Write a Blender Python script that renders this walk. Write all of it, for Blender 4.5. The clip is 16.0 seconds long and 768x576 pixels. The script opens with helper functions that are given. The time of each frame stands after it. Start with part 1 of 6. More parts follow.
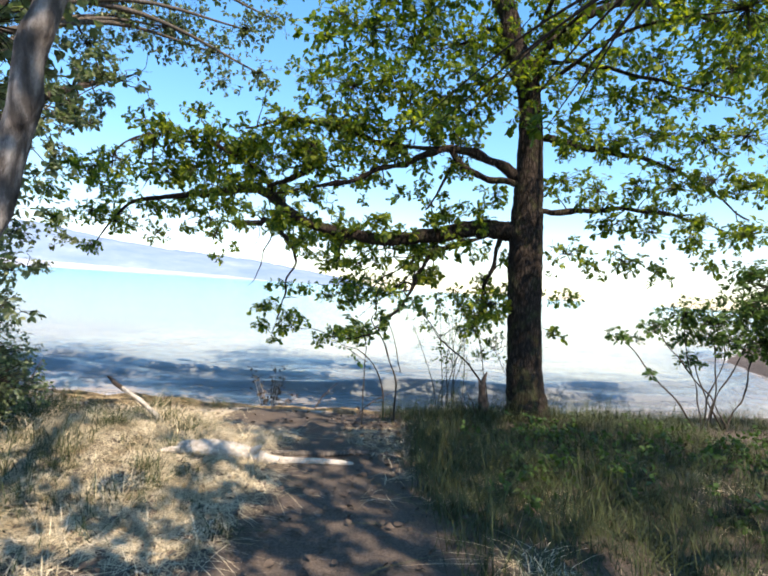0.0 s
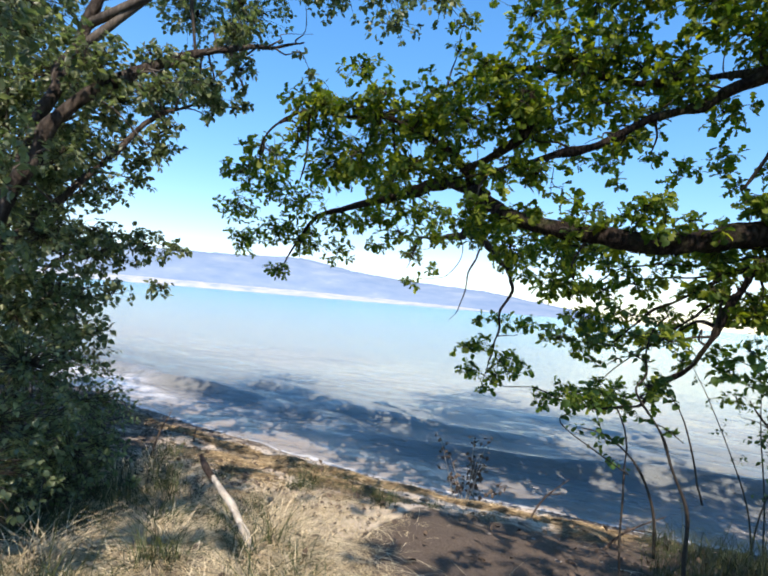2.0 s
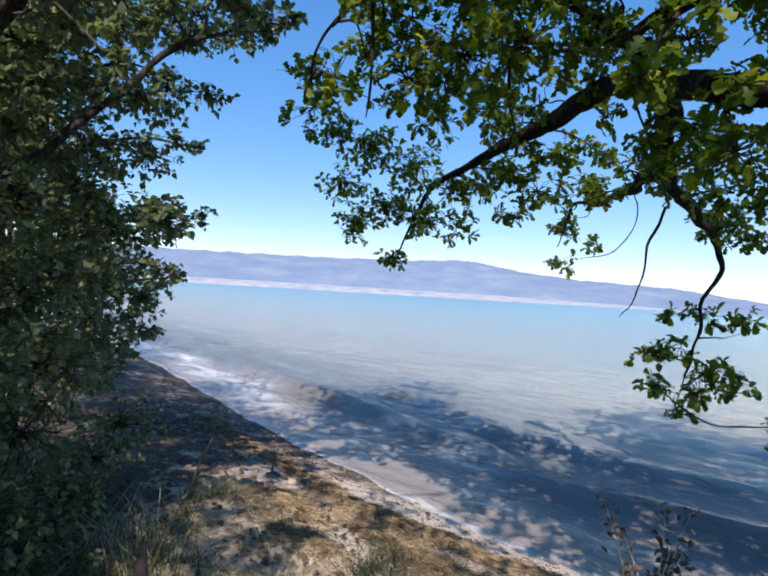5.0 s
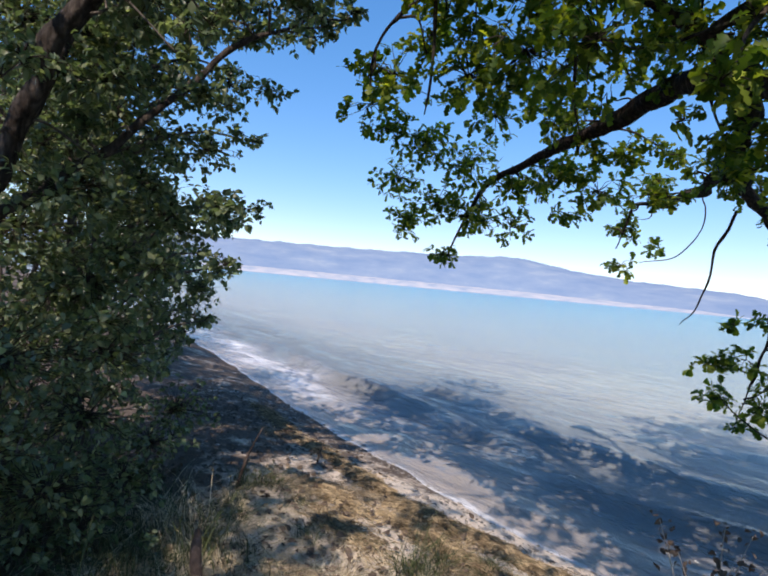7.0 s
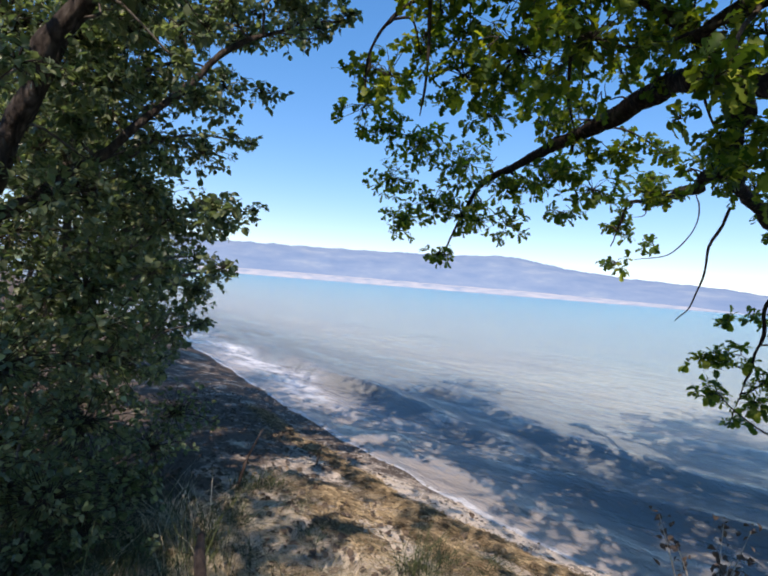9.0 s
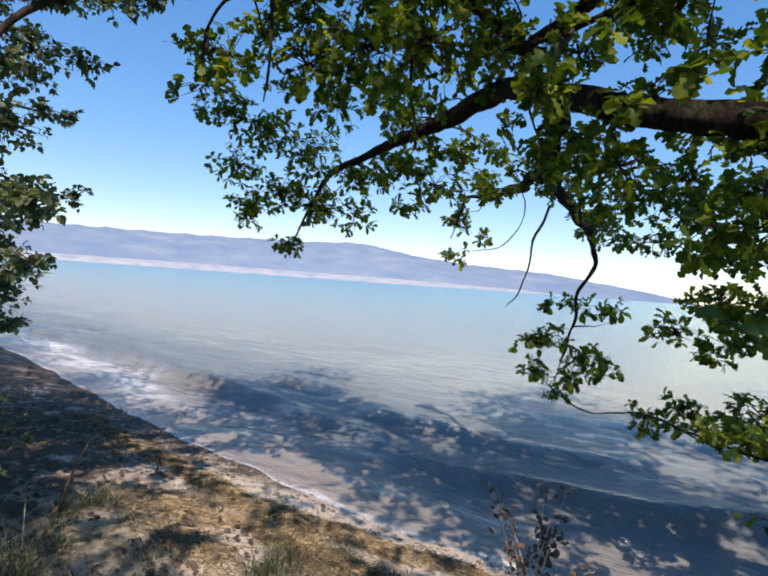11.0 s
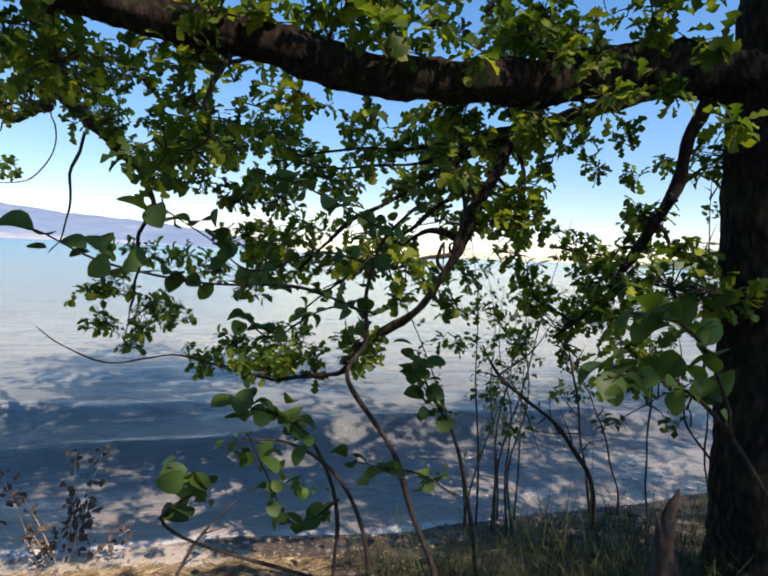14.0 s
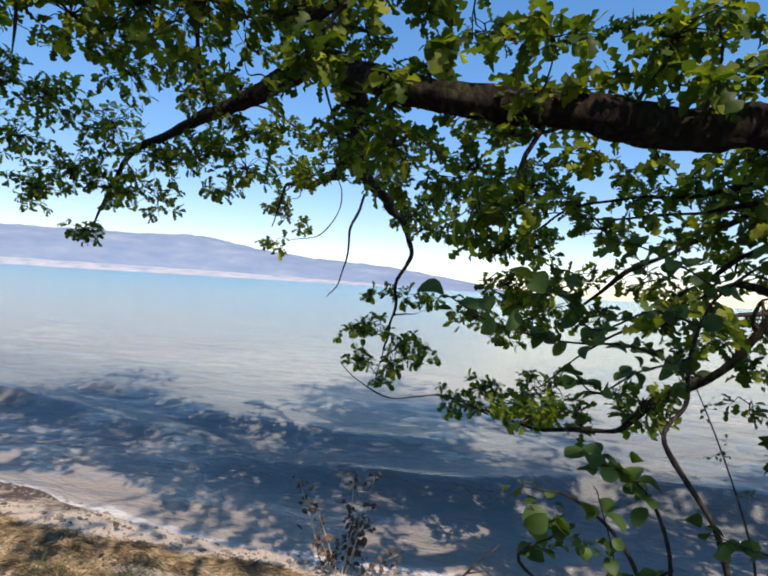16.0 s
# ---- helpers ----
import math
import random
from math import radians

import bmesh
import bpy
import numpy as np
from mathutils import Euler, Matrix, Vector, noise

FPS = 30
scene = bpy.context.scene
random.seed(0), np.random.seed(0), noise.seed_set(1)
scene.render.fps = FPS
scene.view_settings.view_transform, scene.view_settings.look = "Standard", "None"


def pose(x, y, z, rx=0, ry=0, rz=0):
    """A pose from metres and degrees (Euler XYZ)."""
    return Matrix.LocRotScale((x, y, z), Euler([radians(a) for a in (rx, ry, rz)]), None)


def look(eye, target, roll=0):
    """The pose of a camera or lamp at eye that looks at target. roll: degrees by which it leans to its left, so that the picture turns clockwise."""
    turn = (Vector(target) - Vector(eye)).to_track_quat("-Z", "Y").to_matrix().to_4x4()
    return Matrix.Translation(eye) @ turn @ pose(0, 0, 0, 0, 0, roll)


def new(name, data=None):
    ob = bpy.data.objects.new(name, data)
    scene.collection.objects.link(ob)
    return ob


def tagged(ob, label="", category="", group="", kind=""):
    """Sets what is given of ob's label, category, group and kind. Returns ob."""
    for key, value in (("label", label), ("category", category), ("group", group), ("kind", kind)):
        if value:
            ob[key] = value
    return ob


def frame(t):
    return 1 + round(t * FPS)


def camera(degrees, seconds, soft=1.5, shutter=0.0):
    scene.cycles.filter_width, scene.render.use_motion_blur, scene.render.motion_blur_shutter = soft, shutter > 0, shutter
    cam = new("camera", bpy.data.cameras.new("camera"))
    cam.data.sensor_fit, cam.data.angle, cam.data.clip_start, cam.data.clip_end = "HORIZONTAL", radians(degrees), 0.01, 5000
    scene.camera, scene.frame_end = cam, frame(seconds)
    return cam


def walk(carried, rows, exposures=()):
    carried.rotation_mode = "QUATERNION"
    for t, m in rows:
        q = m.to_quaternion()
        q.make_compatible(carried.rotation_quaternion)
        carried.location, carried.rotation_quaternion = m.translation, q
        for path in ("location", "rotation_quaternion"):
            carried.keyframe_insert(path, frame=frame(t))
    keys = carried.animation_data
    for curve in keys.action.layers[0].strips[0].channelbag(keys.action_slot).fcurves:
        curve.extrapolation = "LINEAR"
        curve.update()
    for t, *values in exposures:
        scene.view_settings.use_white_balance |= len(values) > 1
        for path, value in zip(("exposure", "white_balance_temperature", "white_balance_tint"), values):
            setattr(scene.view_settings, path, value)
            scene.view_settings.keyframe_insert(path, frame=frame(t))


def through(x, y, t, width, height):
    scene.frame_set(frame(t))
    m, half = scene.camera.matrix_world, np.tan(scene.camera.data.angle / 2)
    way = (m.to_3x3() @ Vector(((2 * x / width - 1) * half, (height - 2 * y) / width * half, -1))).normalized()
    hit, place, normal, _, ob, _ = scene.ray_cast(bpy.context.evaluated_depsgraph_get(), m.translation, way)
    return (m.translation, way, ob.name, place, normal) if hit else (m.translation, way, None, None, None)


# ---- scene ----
# the daylight changes the exposure as the view leaves the shade
EXPOSURES = [(t, e, k, 17.0 if t < 4.0 else 22.0) for t, e, k in ((0.0, 0.9, 7750.0), (1.0, 0.76, 7600.0), (2.0, 0.52, 7250.0), (3.0, 0.36, 7000.0), (4.0, 0.22, 6950.0), (5.0, 0.1, 6900.0), (8.0, 0.1, 7100.0), (10.5, 0.08, 7300.0), (12.5, 0.06, 7600.0), (14.0, 0.2, 7600.0), (15.0, 0.16, 7600.0), (16.0, 0.1, 7650.0))]
cam = camera(70.8, 16.0, soft=2.0)
PATH = [
    (0.0, 0.0, -0.0, 1.5, -0.13, 0.02, -3.68),
    (0.5, -0.008, 0.713, 1.53, 7.81, 0.15, -4.01),
    (1.0, 0.068, 1.28, 1.518, 13.9, 1.15, -3.5),
    (1.5, 0.015, 2.047, 1.574, 19.98, 1.02, -4.17),
    (2.0, -0.214, 2.733, 1.542, 24.07, 1.57, -4.81),
    (2.5, -0.305, 3.343, 1.477, 28.89, 2.81, -4.94),
    (3.0, -0.463, 3.832, 1.463, 31.38, 3.18, -5.18),
    (3.5, -0.539, 4.217, 1.46, 32.63, 3.22, -4.65),
    (4.0, -0.531, 4.533, 1.438, 36.43, 3.04, -4.76),
    (4.5, -0.65, 4.619, 1.444, 38.45, 1.86, -3.84),
    (5.0, -0.696, 4.667, 1.447, 41.75, 0.62, -3.42),
    (7.5, -0.74, 4.636, 1.481, 47.2, -0.33, -5.13),
    (8.0, -0.732, 4.627, 1.475, 47.49, -0.18, -4.44),
    (10.5, -0.782, 4.627, 1.499, 36.75, -0.59, -4.8),
    (11.0, -0.766, 4.693, 1.529, 30.49, -0.56, -4.08),
    (11.5, -0.71, 4.745, 1.523, 22.76, -0.79, -3.44),
    (12.0, -0.583, 4.811, 1.549, 15.04, -1.44, -2.77),
    (12.5, -0.478, 5.086, 1.481, 7.86, -1.79, -2.98),
    (13.0, -0.423, 5.144, 1.474, 0.47, -2.81, -2.4),
    (13.5, -0.341, 5.128, 1.47, -5.82, -3.18, -2.66),
    (14.0, -0.271, 5.105, 1.484, -8.6, -3.55, -2.57),
    (14.5, -0.324, 5.106, 1.497, -6.53, -3.54, -2.36),
    (15.0, -0.465, 5.091, 1.507, 0.51, -2.68, -2.28),
    (15.5, -0.56, 5.026, 1.512, 7.89, -1.67, -2.91),
    (16.0, -0.567, 4.974, 1.509, 14.24, -0.18, -3.46),
]
walk(cam, [(t, pose(x, y, z, 90 + pitch, roll, yaw)) for t, x, y, z, yaw, pitch, roll in PATH], EXPOSURES)

# ---- sky and sun ----
SUN_WAY = Vector((-0.42, 0.72, -1.0)).normalized()
world = bpy.data.worlds.new("world")
scene.world = world
world.use_nodes = True
wn = world.node_tree
sky = wn.nodes.new("ShaderNodeTexSky")
sky.sky_type = "NISHITA"
sky.sun_disc = False
sky.sun_elevation = math.asin(-SUN_WAY.z)
sky.sun_rotation = math.atan2(-SUN_WAY.x, -SUN_WAY.y)
sky.air_density, sky.dust_density, sky.ozone_density = 1.0, 0.15, 4.0
background = wn.nodes["Background"]
background.inputs["Strength"].default_value = 0.15
clear = wn.nodes.new("ShaderNodeHueSaturation")
clear.inputs["Saturation"].default_value, clear.inputs["Value"].default_value = 1.55, 2.0
even = wn.nodes.new("ShaderNodeGamma")
even.inputs["Gamma"].default_value = 0.68
wn.links.new(sky.outputs["Color"], even.inputs["Color"])
wn.links.new(even.outputs["Color"], clear.inputs["Color"])
tint = wn.nodes.new("ShaderNodeMix")
tint.data_type, tint.blend_type = "RGBA", "MULTIPLY"
tint.inputs[0].default_value, tint.inputs[7].default_value = 1.0, (0.955, 1.0, 1.08, 1.0)
wn.links.new(clear.outputs["Color"], tint.inputs[6])
wn.links.new(tint.outputs[2], background.inputs["Color"])
sun_data = bpy.data.lights.new("sun", "SUN")
sun_data.energy, sun_data.angle, sun_data.color = 5.0, radians(0.55), (1.0, 0.95, 0.86)
sun = new("sun", sun_data)
sun.matrix_world = look(Vector((0, 0, 30)), Vector((0, 0, 30)) + SUN_WAY)

# ---- materials ----
def material(name, rough=0.7, spec=0.3):
    m = bpy.data.materials.new(name)
    m.use_nodes = True
    b = m.node_tree.nodes["Principled BSDF"]
    b.inputs["Roughness"].default_value = rough
    b.inputs["Specular IOR Level"].default_value = spec
    return m, m.node_tree, b


def ramp(nt, source, stops):
    r = nt.nodes.new("ShaderNodeValToRGB")
    while len(r.color_ramp.elements) < len(stops):
        r.color_ramp.elements.new(0.5)
    for e, (at, col) in zip(r.color_ramp.elements, stops):
        e.position, e.color = at, (*col, 1)
    nt.links.new(source, r.inputs["Fac"])
    return r.outputs["Color"]


def noise_tex(nt, scale, detail=5.0, rough=0.6, stretch=None):
    n = nt.nodes.new("ShaderNodeTexNoise")
    n.inputs["Scale"].default_value, n.inputs["Detail"].default_value, n.inputs["Roughness"].default_value = scale, detail, rough
    geo = nt.nodes.new("ShaderNodeNewGeometry")
    if stretch:
        mp = nt.nodes.new("ShaderNodeMapping")
        mp.inputs["Scale"].default_value = stretch
        nt.links.new(geo.outputs["Position"], mp.inputs["Vector"])
        nt.links.new(mp.outputs["Vector"], n.inputs["Vector"])
    else:
        nt.links.new(geo.outputs["Position"], n.inputs["Vector"])
    return n.outputs["Fac"]


def mixed(nt, a, b, fac, mode="MIX"):
    m = nt.nodes.new("ShaderNodeMix")
    m.data_type, m.blend_type = "RGBA", mode
    for key, v in ((0, fac), (6, a), (7, b)):
        if hasattr(v, "is_output"):
            nt.links.new(v, m.inputs[key])
        else:
            m.inputs[key].default_value = v if key == 0 else (*v, 1)
    return m.outputs[2]


def bump(nt, b, height, strength, distance):
    n = nt.nodes.new("ShaderNodeBump")
    n.inputs["Strength"].default_value, n.inputs["Distance"].default_value = strength, distance
    nt.links.new(height, n.inputs["Height"])
    nt.links.new(n.outputs["Normal"], b.inputs["Normal"])


def bark_material(name, dark, mid, pale, scale=9.0, relief=0.03, moss=0.0):
    m, nt, b = material(name, 0.92, 0.12)
    grain = noise_tex(nt, scale, 9, 0.75, (1.0, 1.0, 0.4))
    cracks = nt.nodes.new("ShaderNodeTexVoronoi")
    cracks.feature = "DISTANCE_TO_EDGE"
    cracks.inputs["Scale"].default_value = scale * 1.1
    geo = nt.nodes.new("ShaderNodeNewGeometry")
    warp = nt.nodes.new("ShaderNodeMapping")
    warp.inputs["Scale"].default_value = (1.0, 1.0, 0.35)
    nt.links.new(geo.outputs["Position"], warp.inputs["Vector"])
    nt.links.new(warp.outputs["Vector"], cracks.inputs["Vector"])
    both = nt.nodes.new("ShaderNodeMath")
    both.operation, both.inputs[1].default_value = "MULTIPLY_ADD", 0.7
    nt.links.new(cracks.outputs["Distance"], both.inputs[0])
    nt.links.new(grain, both.inputs[2])
    ridges = both.outputs[0]
    patches = noise_tex(nt, 2.2, 4)
    col = mixed(nt, ramp(nt, ridges, [(0.38, dark), (0.58, mid), (0.8, pale)]), mid, ramp(nt, patches, [(0.4, (0, 0, 0)), (0.7, (0.6, 0.6, 0.6))]))
    if moss:
        col = mixed(nt, col, (0.10, 0.13, 0.04), ramp(nt, noise_tex(nt, 5.0, 6), [(0.52, (0, 0, 0)), (0.7, (moss, moss, moss))]))
    nt.links.new(col, b.inputs["Base Color"])
    bump(nt, b, ridges, 1.0, relief)
    return m


def leaf_material(name, low, mid, high, through=0.45, rough=0.5, spec=0.25, glow=(1.7, 1.7, 0.58)):
    """A leaf: its two faces scatter light and let a part of it through; every leaf has a green of its own."""
    m, nt, b = material(name, rough, spec)
    geo = nt.nodes.new("ShaderNodeNewGeometry")
    info = nt.nodes.new("ShaderNodeObjectInfo")
    add = nt.nodes.new("ShaderNodeMath")
    add.operation = "ADD"
    nt.links.new(geo.outputs["Random Per Island"], add.inputs[0])
    nt.links.new(info.outputs["Random"], add.inputs[1])
    half = nt.nodes.new("ShaderNodeMath")
    half.operation = "FRACT"
    nt.links.new(add.outputs[0], half.inputs[0])
    col = ramp(nt, half.outputs[0], [(0.0, low), (0.5, mid), (0.93, high), (1.0, tuple(min(1, 1.5 * c) for c in high))])
    col = mixed(nt, col, tuple(0.72 * c for c in mid), ramp(nt, noise_tex(nt, 22.0, 3), [(0.45, (0, 0, 0)), (0.75, (0.5, 0.5, 0.5))]))
    nt.links.new(col, b.inputs["Base Color"])
    trans = nt.nodes.new("ShaderNodeBsdfTranslucent")
    nt.links.new(mixed(nt, col, glow, 1.0, "MULTIPLY"), trans.inputs["Color"])
    mix = nt.nodes.new("ShaderNodeMixShader")
    mix.inputs[0].default_value = through
    nt.links.new(b.outputs[0], mix.inputs[1])
    nt.links.new(trans.outputs[0], mix.inputs[2])
    nt.links.new(mix.outputs[0], nt.nodes["Material Output"].inputs["Surface"])
    return m


def plain_material(name, a, c, scale=14.0, rough=0.85, relief=0.004, islands=False):
    m, nt, b = material(name, rough, 0.2)
    n = noise_tex(nt, scale, 6)
    col = ramp(nt, n, [(0.3, a), (0.7, c)])
    if islands:
        geo = nt.nodes.new("ShaderNodeNewGeometry")
        col = mixed(nt, col, ramp(nt, geo.outputs["Random Per Island"], [(0.0, (0.45, 0.45, 0.45)), (1.0, (1.35, 1.35, 1.35))]), 1.0, "MULTIPLY")
    nt.links.new(col, b.inputs["Base Color"])
    bump(nt, b, n, 0.6, relief)
    return m


OAK_BARK = bark_material("oak_bark", (0.01, 0.008, 0.007), (0.028, 0.021, 0.017), (0.085, 0.064, 0.05), 22.0, 0.06, 0.3)
BIRCH_BARK = bark_material("dull_bark", (0.02, 0.016, 0.014), (0.06, 0.048, 0.04), (0.15, 0.125, 0.105), 16.0, 0.05)
TWIG_BARK = bark_material("twig_bark", (0.018, 0.015, 0.012), (0.045, 0.037, 0.03), (0.085, 0.072, 0.06), 60.0, 0.006)
PALE_BARK = bark_material("pale_birch_bark", (0.022, 0.018, 0.016), (0.14, 0.122, 0.11), (0.50, 0.46, 0.43), 11.0, 0.05)
GREY_BARK = bark_material("grey_stem_bark", (0.04, 0.035, 0.03), (0.09, 0.078, 0.066), (0.16, 0.14, 0.12), 24.0, 0.004)
OAK_LEAF = leaf_material("oak_leaf", (0.034, 0.075, 0.016), (0.072, 0.125, 0.022), (0.22, 0.26, 0.032), 0.52)
BIRCH_LEAF = leaf_material("birch_leaf", (0.065, 0.098, 0.055), (0.12, 0.155, 0.082), (0.23, 0.255, 0.135), 0.45, 0.38, 0.5, (1.35, 1.55, 0.8))
ALDER_LEAF = leaf_material("alder_leaf", (0.035, 0.075, 0.02), (0.05, 0.10, 0.025), (0.08, 0.14, 0.03), 0.3)
DEAD_LEAF = plain_material("withered_leaf", (0.04, 0.03, 0.025), (0.15, 0.11, 0.08), 20.0)
STRAW = plain_material("dry_straw", (0.30, 0.23, 0.13), (0.74, 0.64, 0.45), 5.0, 0.8, 0.002, True)
GREEN_GRASS = plain_material("green_grass", (0.022, 0.032, 0.012), (0.078, 0.092, 0.034), 6.0, 0.7, 0.002, True)
LITTER = plain_material("reed_litter", (0.10, 0.068, 0.04), (0.44, 0.345, 0.21), 8.0, 0.85, 0.002, True)
PEBBLE = plain_material("beach_pebble", (0.12, 0.105, 0.09), (0.34, 0.31, 0.27), 6.0, 0.7, 0.003, True)
BLEACHED = plain_material("bleached_wood", (0.24, 0.205, 0.165), (0.54, 0.49, 0.42), 22.0, 0.85, 0.02)
ROTTEN = bark_material("rotten_wood", (0.03, 0.022, 0.018), (0.08, 0.06, 0.05), (0.16, 0.12, 0.1), 14.0, 0.03)
GREEN_HILL = plain_material("wooded_hill", (0.08, 0.12, 0.06), (0.17, 0.2, 0.1), 0.02, 0.95, 3.0)


def ground_material():
    m, nt, b = material("sandy_ground", 0.95, 0.1)
    big, mid_, fine = noise_tex(nt, 0.55, 5), noise_tex(nt, 3.5, 7, 0.7), noise_tex(nt, 60.0, 6, 0.75)
    soil = ramp(nt, fine, [(0.3, (0.058, 0.044, 0.036)), (0.7, (0.17, 0.135, 0.108))])
    sand = ramp(nt, fine, [(0.3, (0.50, 0.41, 0.31)), (0.7, (0.76, 0.66, 0.54))])
    attr = nt.nodes.new("ShaderNodeAttribute")
    attr.attribute_name = "sandy"
    add = nt.nodes.new("ShaderNodeMath")
    add.operation = "MULTIPLY_ADD"
    nt.links.new(mid_, add.inputs[0])
    add.inputs[1].default_value = 0.9
    nt.links.new(attr.outputs["Fac"], add.inputs[2])
    col = mixed(nt, soil, sand, ramp(nt, add.outputs[0], [(0.66, (0, 0, 0)), (0.84, (1, 1, 1))]))
    col = mixed(nt, col, (0.13, 0.10, 0.06), ramp(nt, big, [(0.55, (0, 0, 0)), (0.8, (0.3, 0.3, 0.3))]))
    nt.links.new(col, b.inputs["Base Color"])
    mixh = nt.nodes.new("ShaderNodeMath")
    mixh.operation = "MULTIPLY_ADD"
    nt.links.new(fine, mixh.inputs[0])
    mixh.inputs[1].default_value = 0.3
    nt.links.new(mid_, mixh.inputs[2])
    bump(nt, b, mixh.outputs[0], 0.9, 0.05)
    return m


def water_material():
    """Cloudy lake water: sandy near the edge, then a darker band with tree shade painted into the colour, milky
    turquoise further out, blue in the distance; ripples at three sizes.
    """
    m, nt, b = material("lake_water", 0.1, 0.5)
    b.inputs["IOR"].default_value = 1.33
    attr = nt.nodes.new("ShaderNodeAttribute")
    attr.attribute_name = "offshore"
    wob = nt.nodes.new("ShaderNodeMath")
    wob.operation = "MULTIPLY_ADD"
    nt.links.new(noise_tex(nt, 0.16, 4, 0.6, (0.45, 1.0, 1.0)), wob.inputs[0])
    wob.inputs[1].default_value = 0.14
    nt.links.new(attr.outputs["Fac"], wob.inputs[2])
    # stops 0.14 to 0.26 paint the trees' shade into the water colour
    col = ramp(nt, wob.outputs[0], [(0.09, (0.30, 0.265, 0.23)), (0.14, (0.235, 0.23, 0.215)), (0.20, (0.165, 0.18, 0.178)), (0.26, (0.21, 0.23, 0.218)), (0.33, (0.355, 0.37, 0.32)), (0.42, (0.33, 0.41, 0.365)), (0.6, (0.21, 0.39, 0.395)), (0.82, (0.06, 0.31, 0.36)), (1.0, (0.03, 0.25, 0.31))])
    edge = nt.nodes.new("ShaderNodeMath")
    edge.operation, edge.inputs[1].default_value = "MULTIPLY_ADD", 0.055
    nt.links.new(noise_tex(nt, 3.2, 7, 0.7, (0.55, 1.0, 1.0)), edge.inputs[0])
    nt.links.new(attr.outputs["Fac"], edge.inputs[2])
    froth = ramp(nt, edge.outputs[0], [(0.03, (0.7, 0.7, 0.7)), (0.036, (0.15, 0.15, 0.15)), (0.05, (0, 0, 0))])
    col = mixed(nt, col, (0.66, 0.68, 0.70), froth)
    surf = nt.nodes.new("ShaderNodeAttribute")
    surf.attribute_name = "surf"
    broken = ramp(nt, noise_tex(nt, 2.6, 8, 0.75, (0.5, 1.0, 1.0)), [(0.38, (0, 0, 0)), (0.58, (1, 1, 1))])
    col = mixed(nt, col, (0.72, 0.72, 0.72), mixed(nt, surf.outputs["Color"], broken, 1.0, "MULTIPLY"))
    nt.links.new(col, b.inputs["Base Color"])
    swell = noise_tex(nt, 0.75, 4, 0.55, (0.45, 1.0, 1.0))
    chop = noise_tex(nt, 3.4, 6, 0.68, (0.42, 1.0, 1.0))
    h = nt.nodes.new("ShaderNodeMath")
    h.operation = "MULTIPLY_ADD"
    nt.links.new(chop, h.inputs[0])
    h.inputs[1].default_value = 0.6
    nt.links.new(swell, h.inputs[2])
    bump(nt, b, h.outputs[0], 1.0, 0.3)
    # facets of the wavelets, which tilt the mirror far out as well as near
    total = b.inputs["Normal"].links[0].from_socket
    for scale, tilt in ((1.1, 0.36), (2.4, 0.34), (5.0, 0.42)):
        facets = nt.nodes.new("ShaderNodeTexNoise")
        facets.inputs["Scale"].default_value, facets.inputs["Detail"].default_value = scale, 3.0
        geo = nt.nodes.new("ShaderNodeNewGeometry")
        longer = nt.nodes.new("ShaderNodeMapping")
        longer.inputs["Scale"].default_value = (0.4, 1.0, 1.0)
        nt.links.new(geo.outputs["Position"], longer.inputs["Vector"])
        nt.links.new(longer.outputs["Vector"], facets.inputs["Vector"])
        centred = nt.nodes.new("ShaderNodeVectorMath")
        centred.operation, centred.inputs[1].default_value = "SUBTRACT", (0.5, 0.5, 0.5)
        nt.links.new(facets.outputs["Color"], centred.inputs[0])
        tilted = nt.nodes.new("ShaderNodeVectorMath")
        tilted.operation, tilted.inputs[1].default_value = "MULTIPLY_ADD", (0.6 * tilt, tilt, 0.0)
        nt.links.new(centred.outputs[0], tilted.inputs[0])
        nt.links.new(total, tilted.inputs[2])
        total = tilted.outputs[0]
    unit = nt.nodes.new("ShaderNodeVectorMath")
    unit.operation = "NORMALIZE"
    nt.links.new(total, unit.inputs[0])
    nt.links.new(unit.outputs[0], b.inputs["Normal"])
    return m


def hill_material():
    m, nt, b = material("haze_tinted_hill", 1.0, 0.0)
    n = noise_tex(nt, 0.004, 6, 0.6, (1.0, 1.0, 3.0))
    # blue distance haze is painted into the hills' base colours
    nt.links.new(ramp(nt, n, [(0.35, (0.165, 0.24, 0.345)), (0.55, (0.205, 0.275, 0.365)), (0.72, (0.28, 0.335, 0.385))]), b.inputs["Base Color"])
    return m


GROUND = ground_material()
WATER = water_material()
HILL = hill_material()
# blue-grey tone carries distance haze in the colour, pale tone the land
FAR_SHORE = plain_material("haze_tinted_shore", (0.24, 0.31, 0.39), (0.50, 0.48, 0.47), 0.012, 1.0, 0.5)

# ---- builders ----
def link_mesh(name, verts, faces, mat, parent=None, label="", smooth=True, kind=""):
    me = bpy.data.meshes.new(name)
    me.from_pydata([tuple(v) for v in verts], [], [tuple(f) for f in faces])
    me.materials.append(mat)
    me.update()
    if smooth:
        me.polygons.foreach_set("use_smooth", [True] * len(me.polygons))
    ob = new(name, me)
    if parent:
        ob.parent = parent
        ob.matrix_parent_inverse = parent.matrix_basis.inverted()
    return tagged(ob, label, kind=kind)


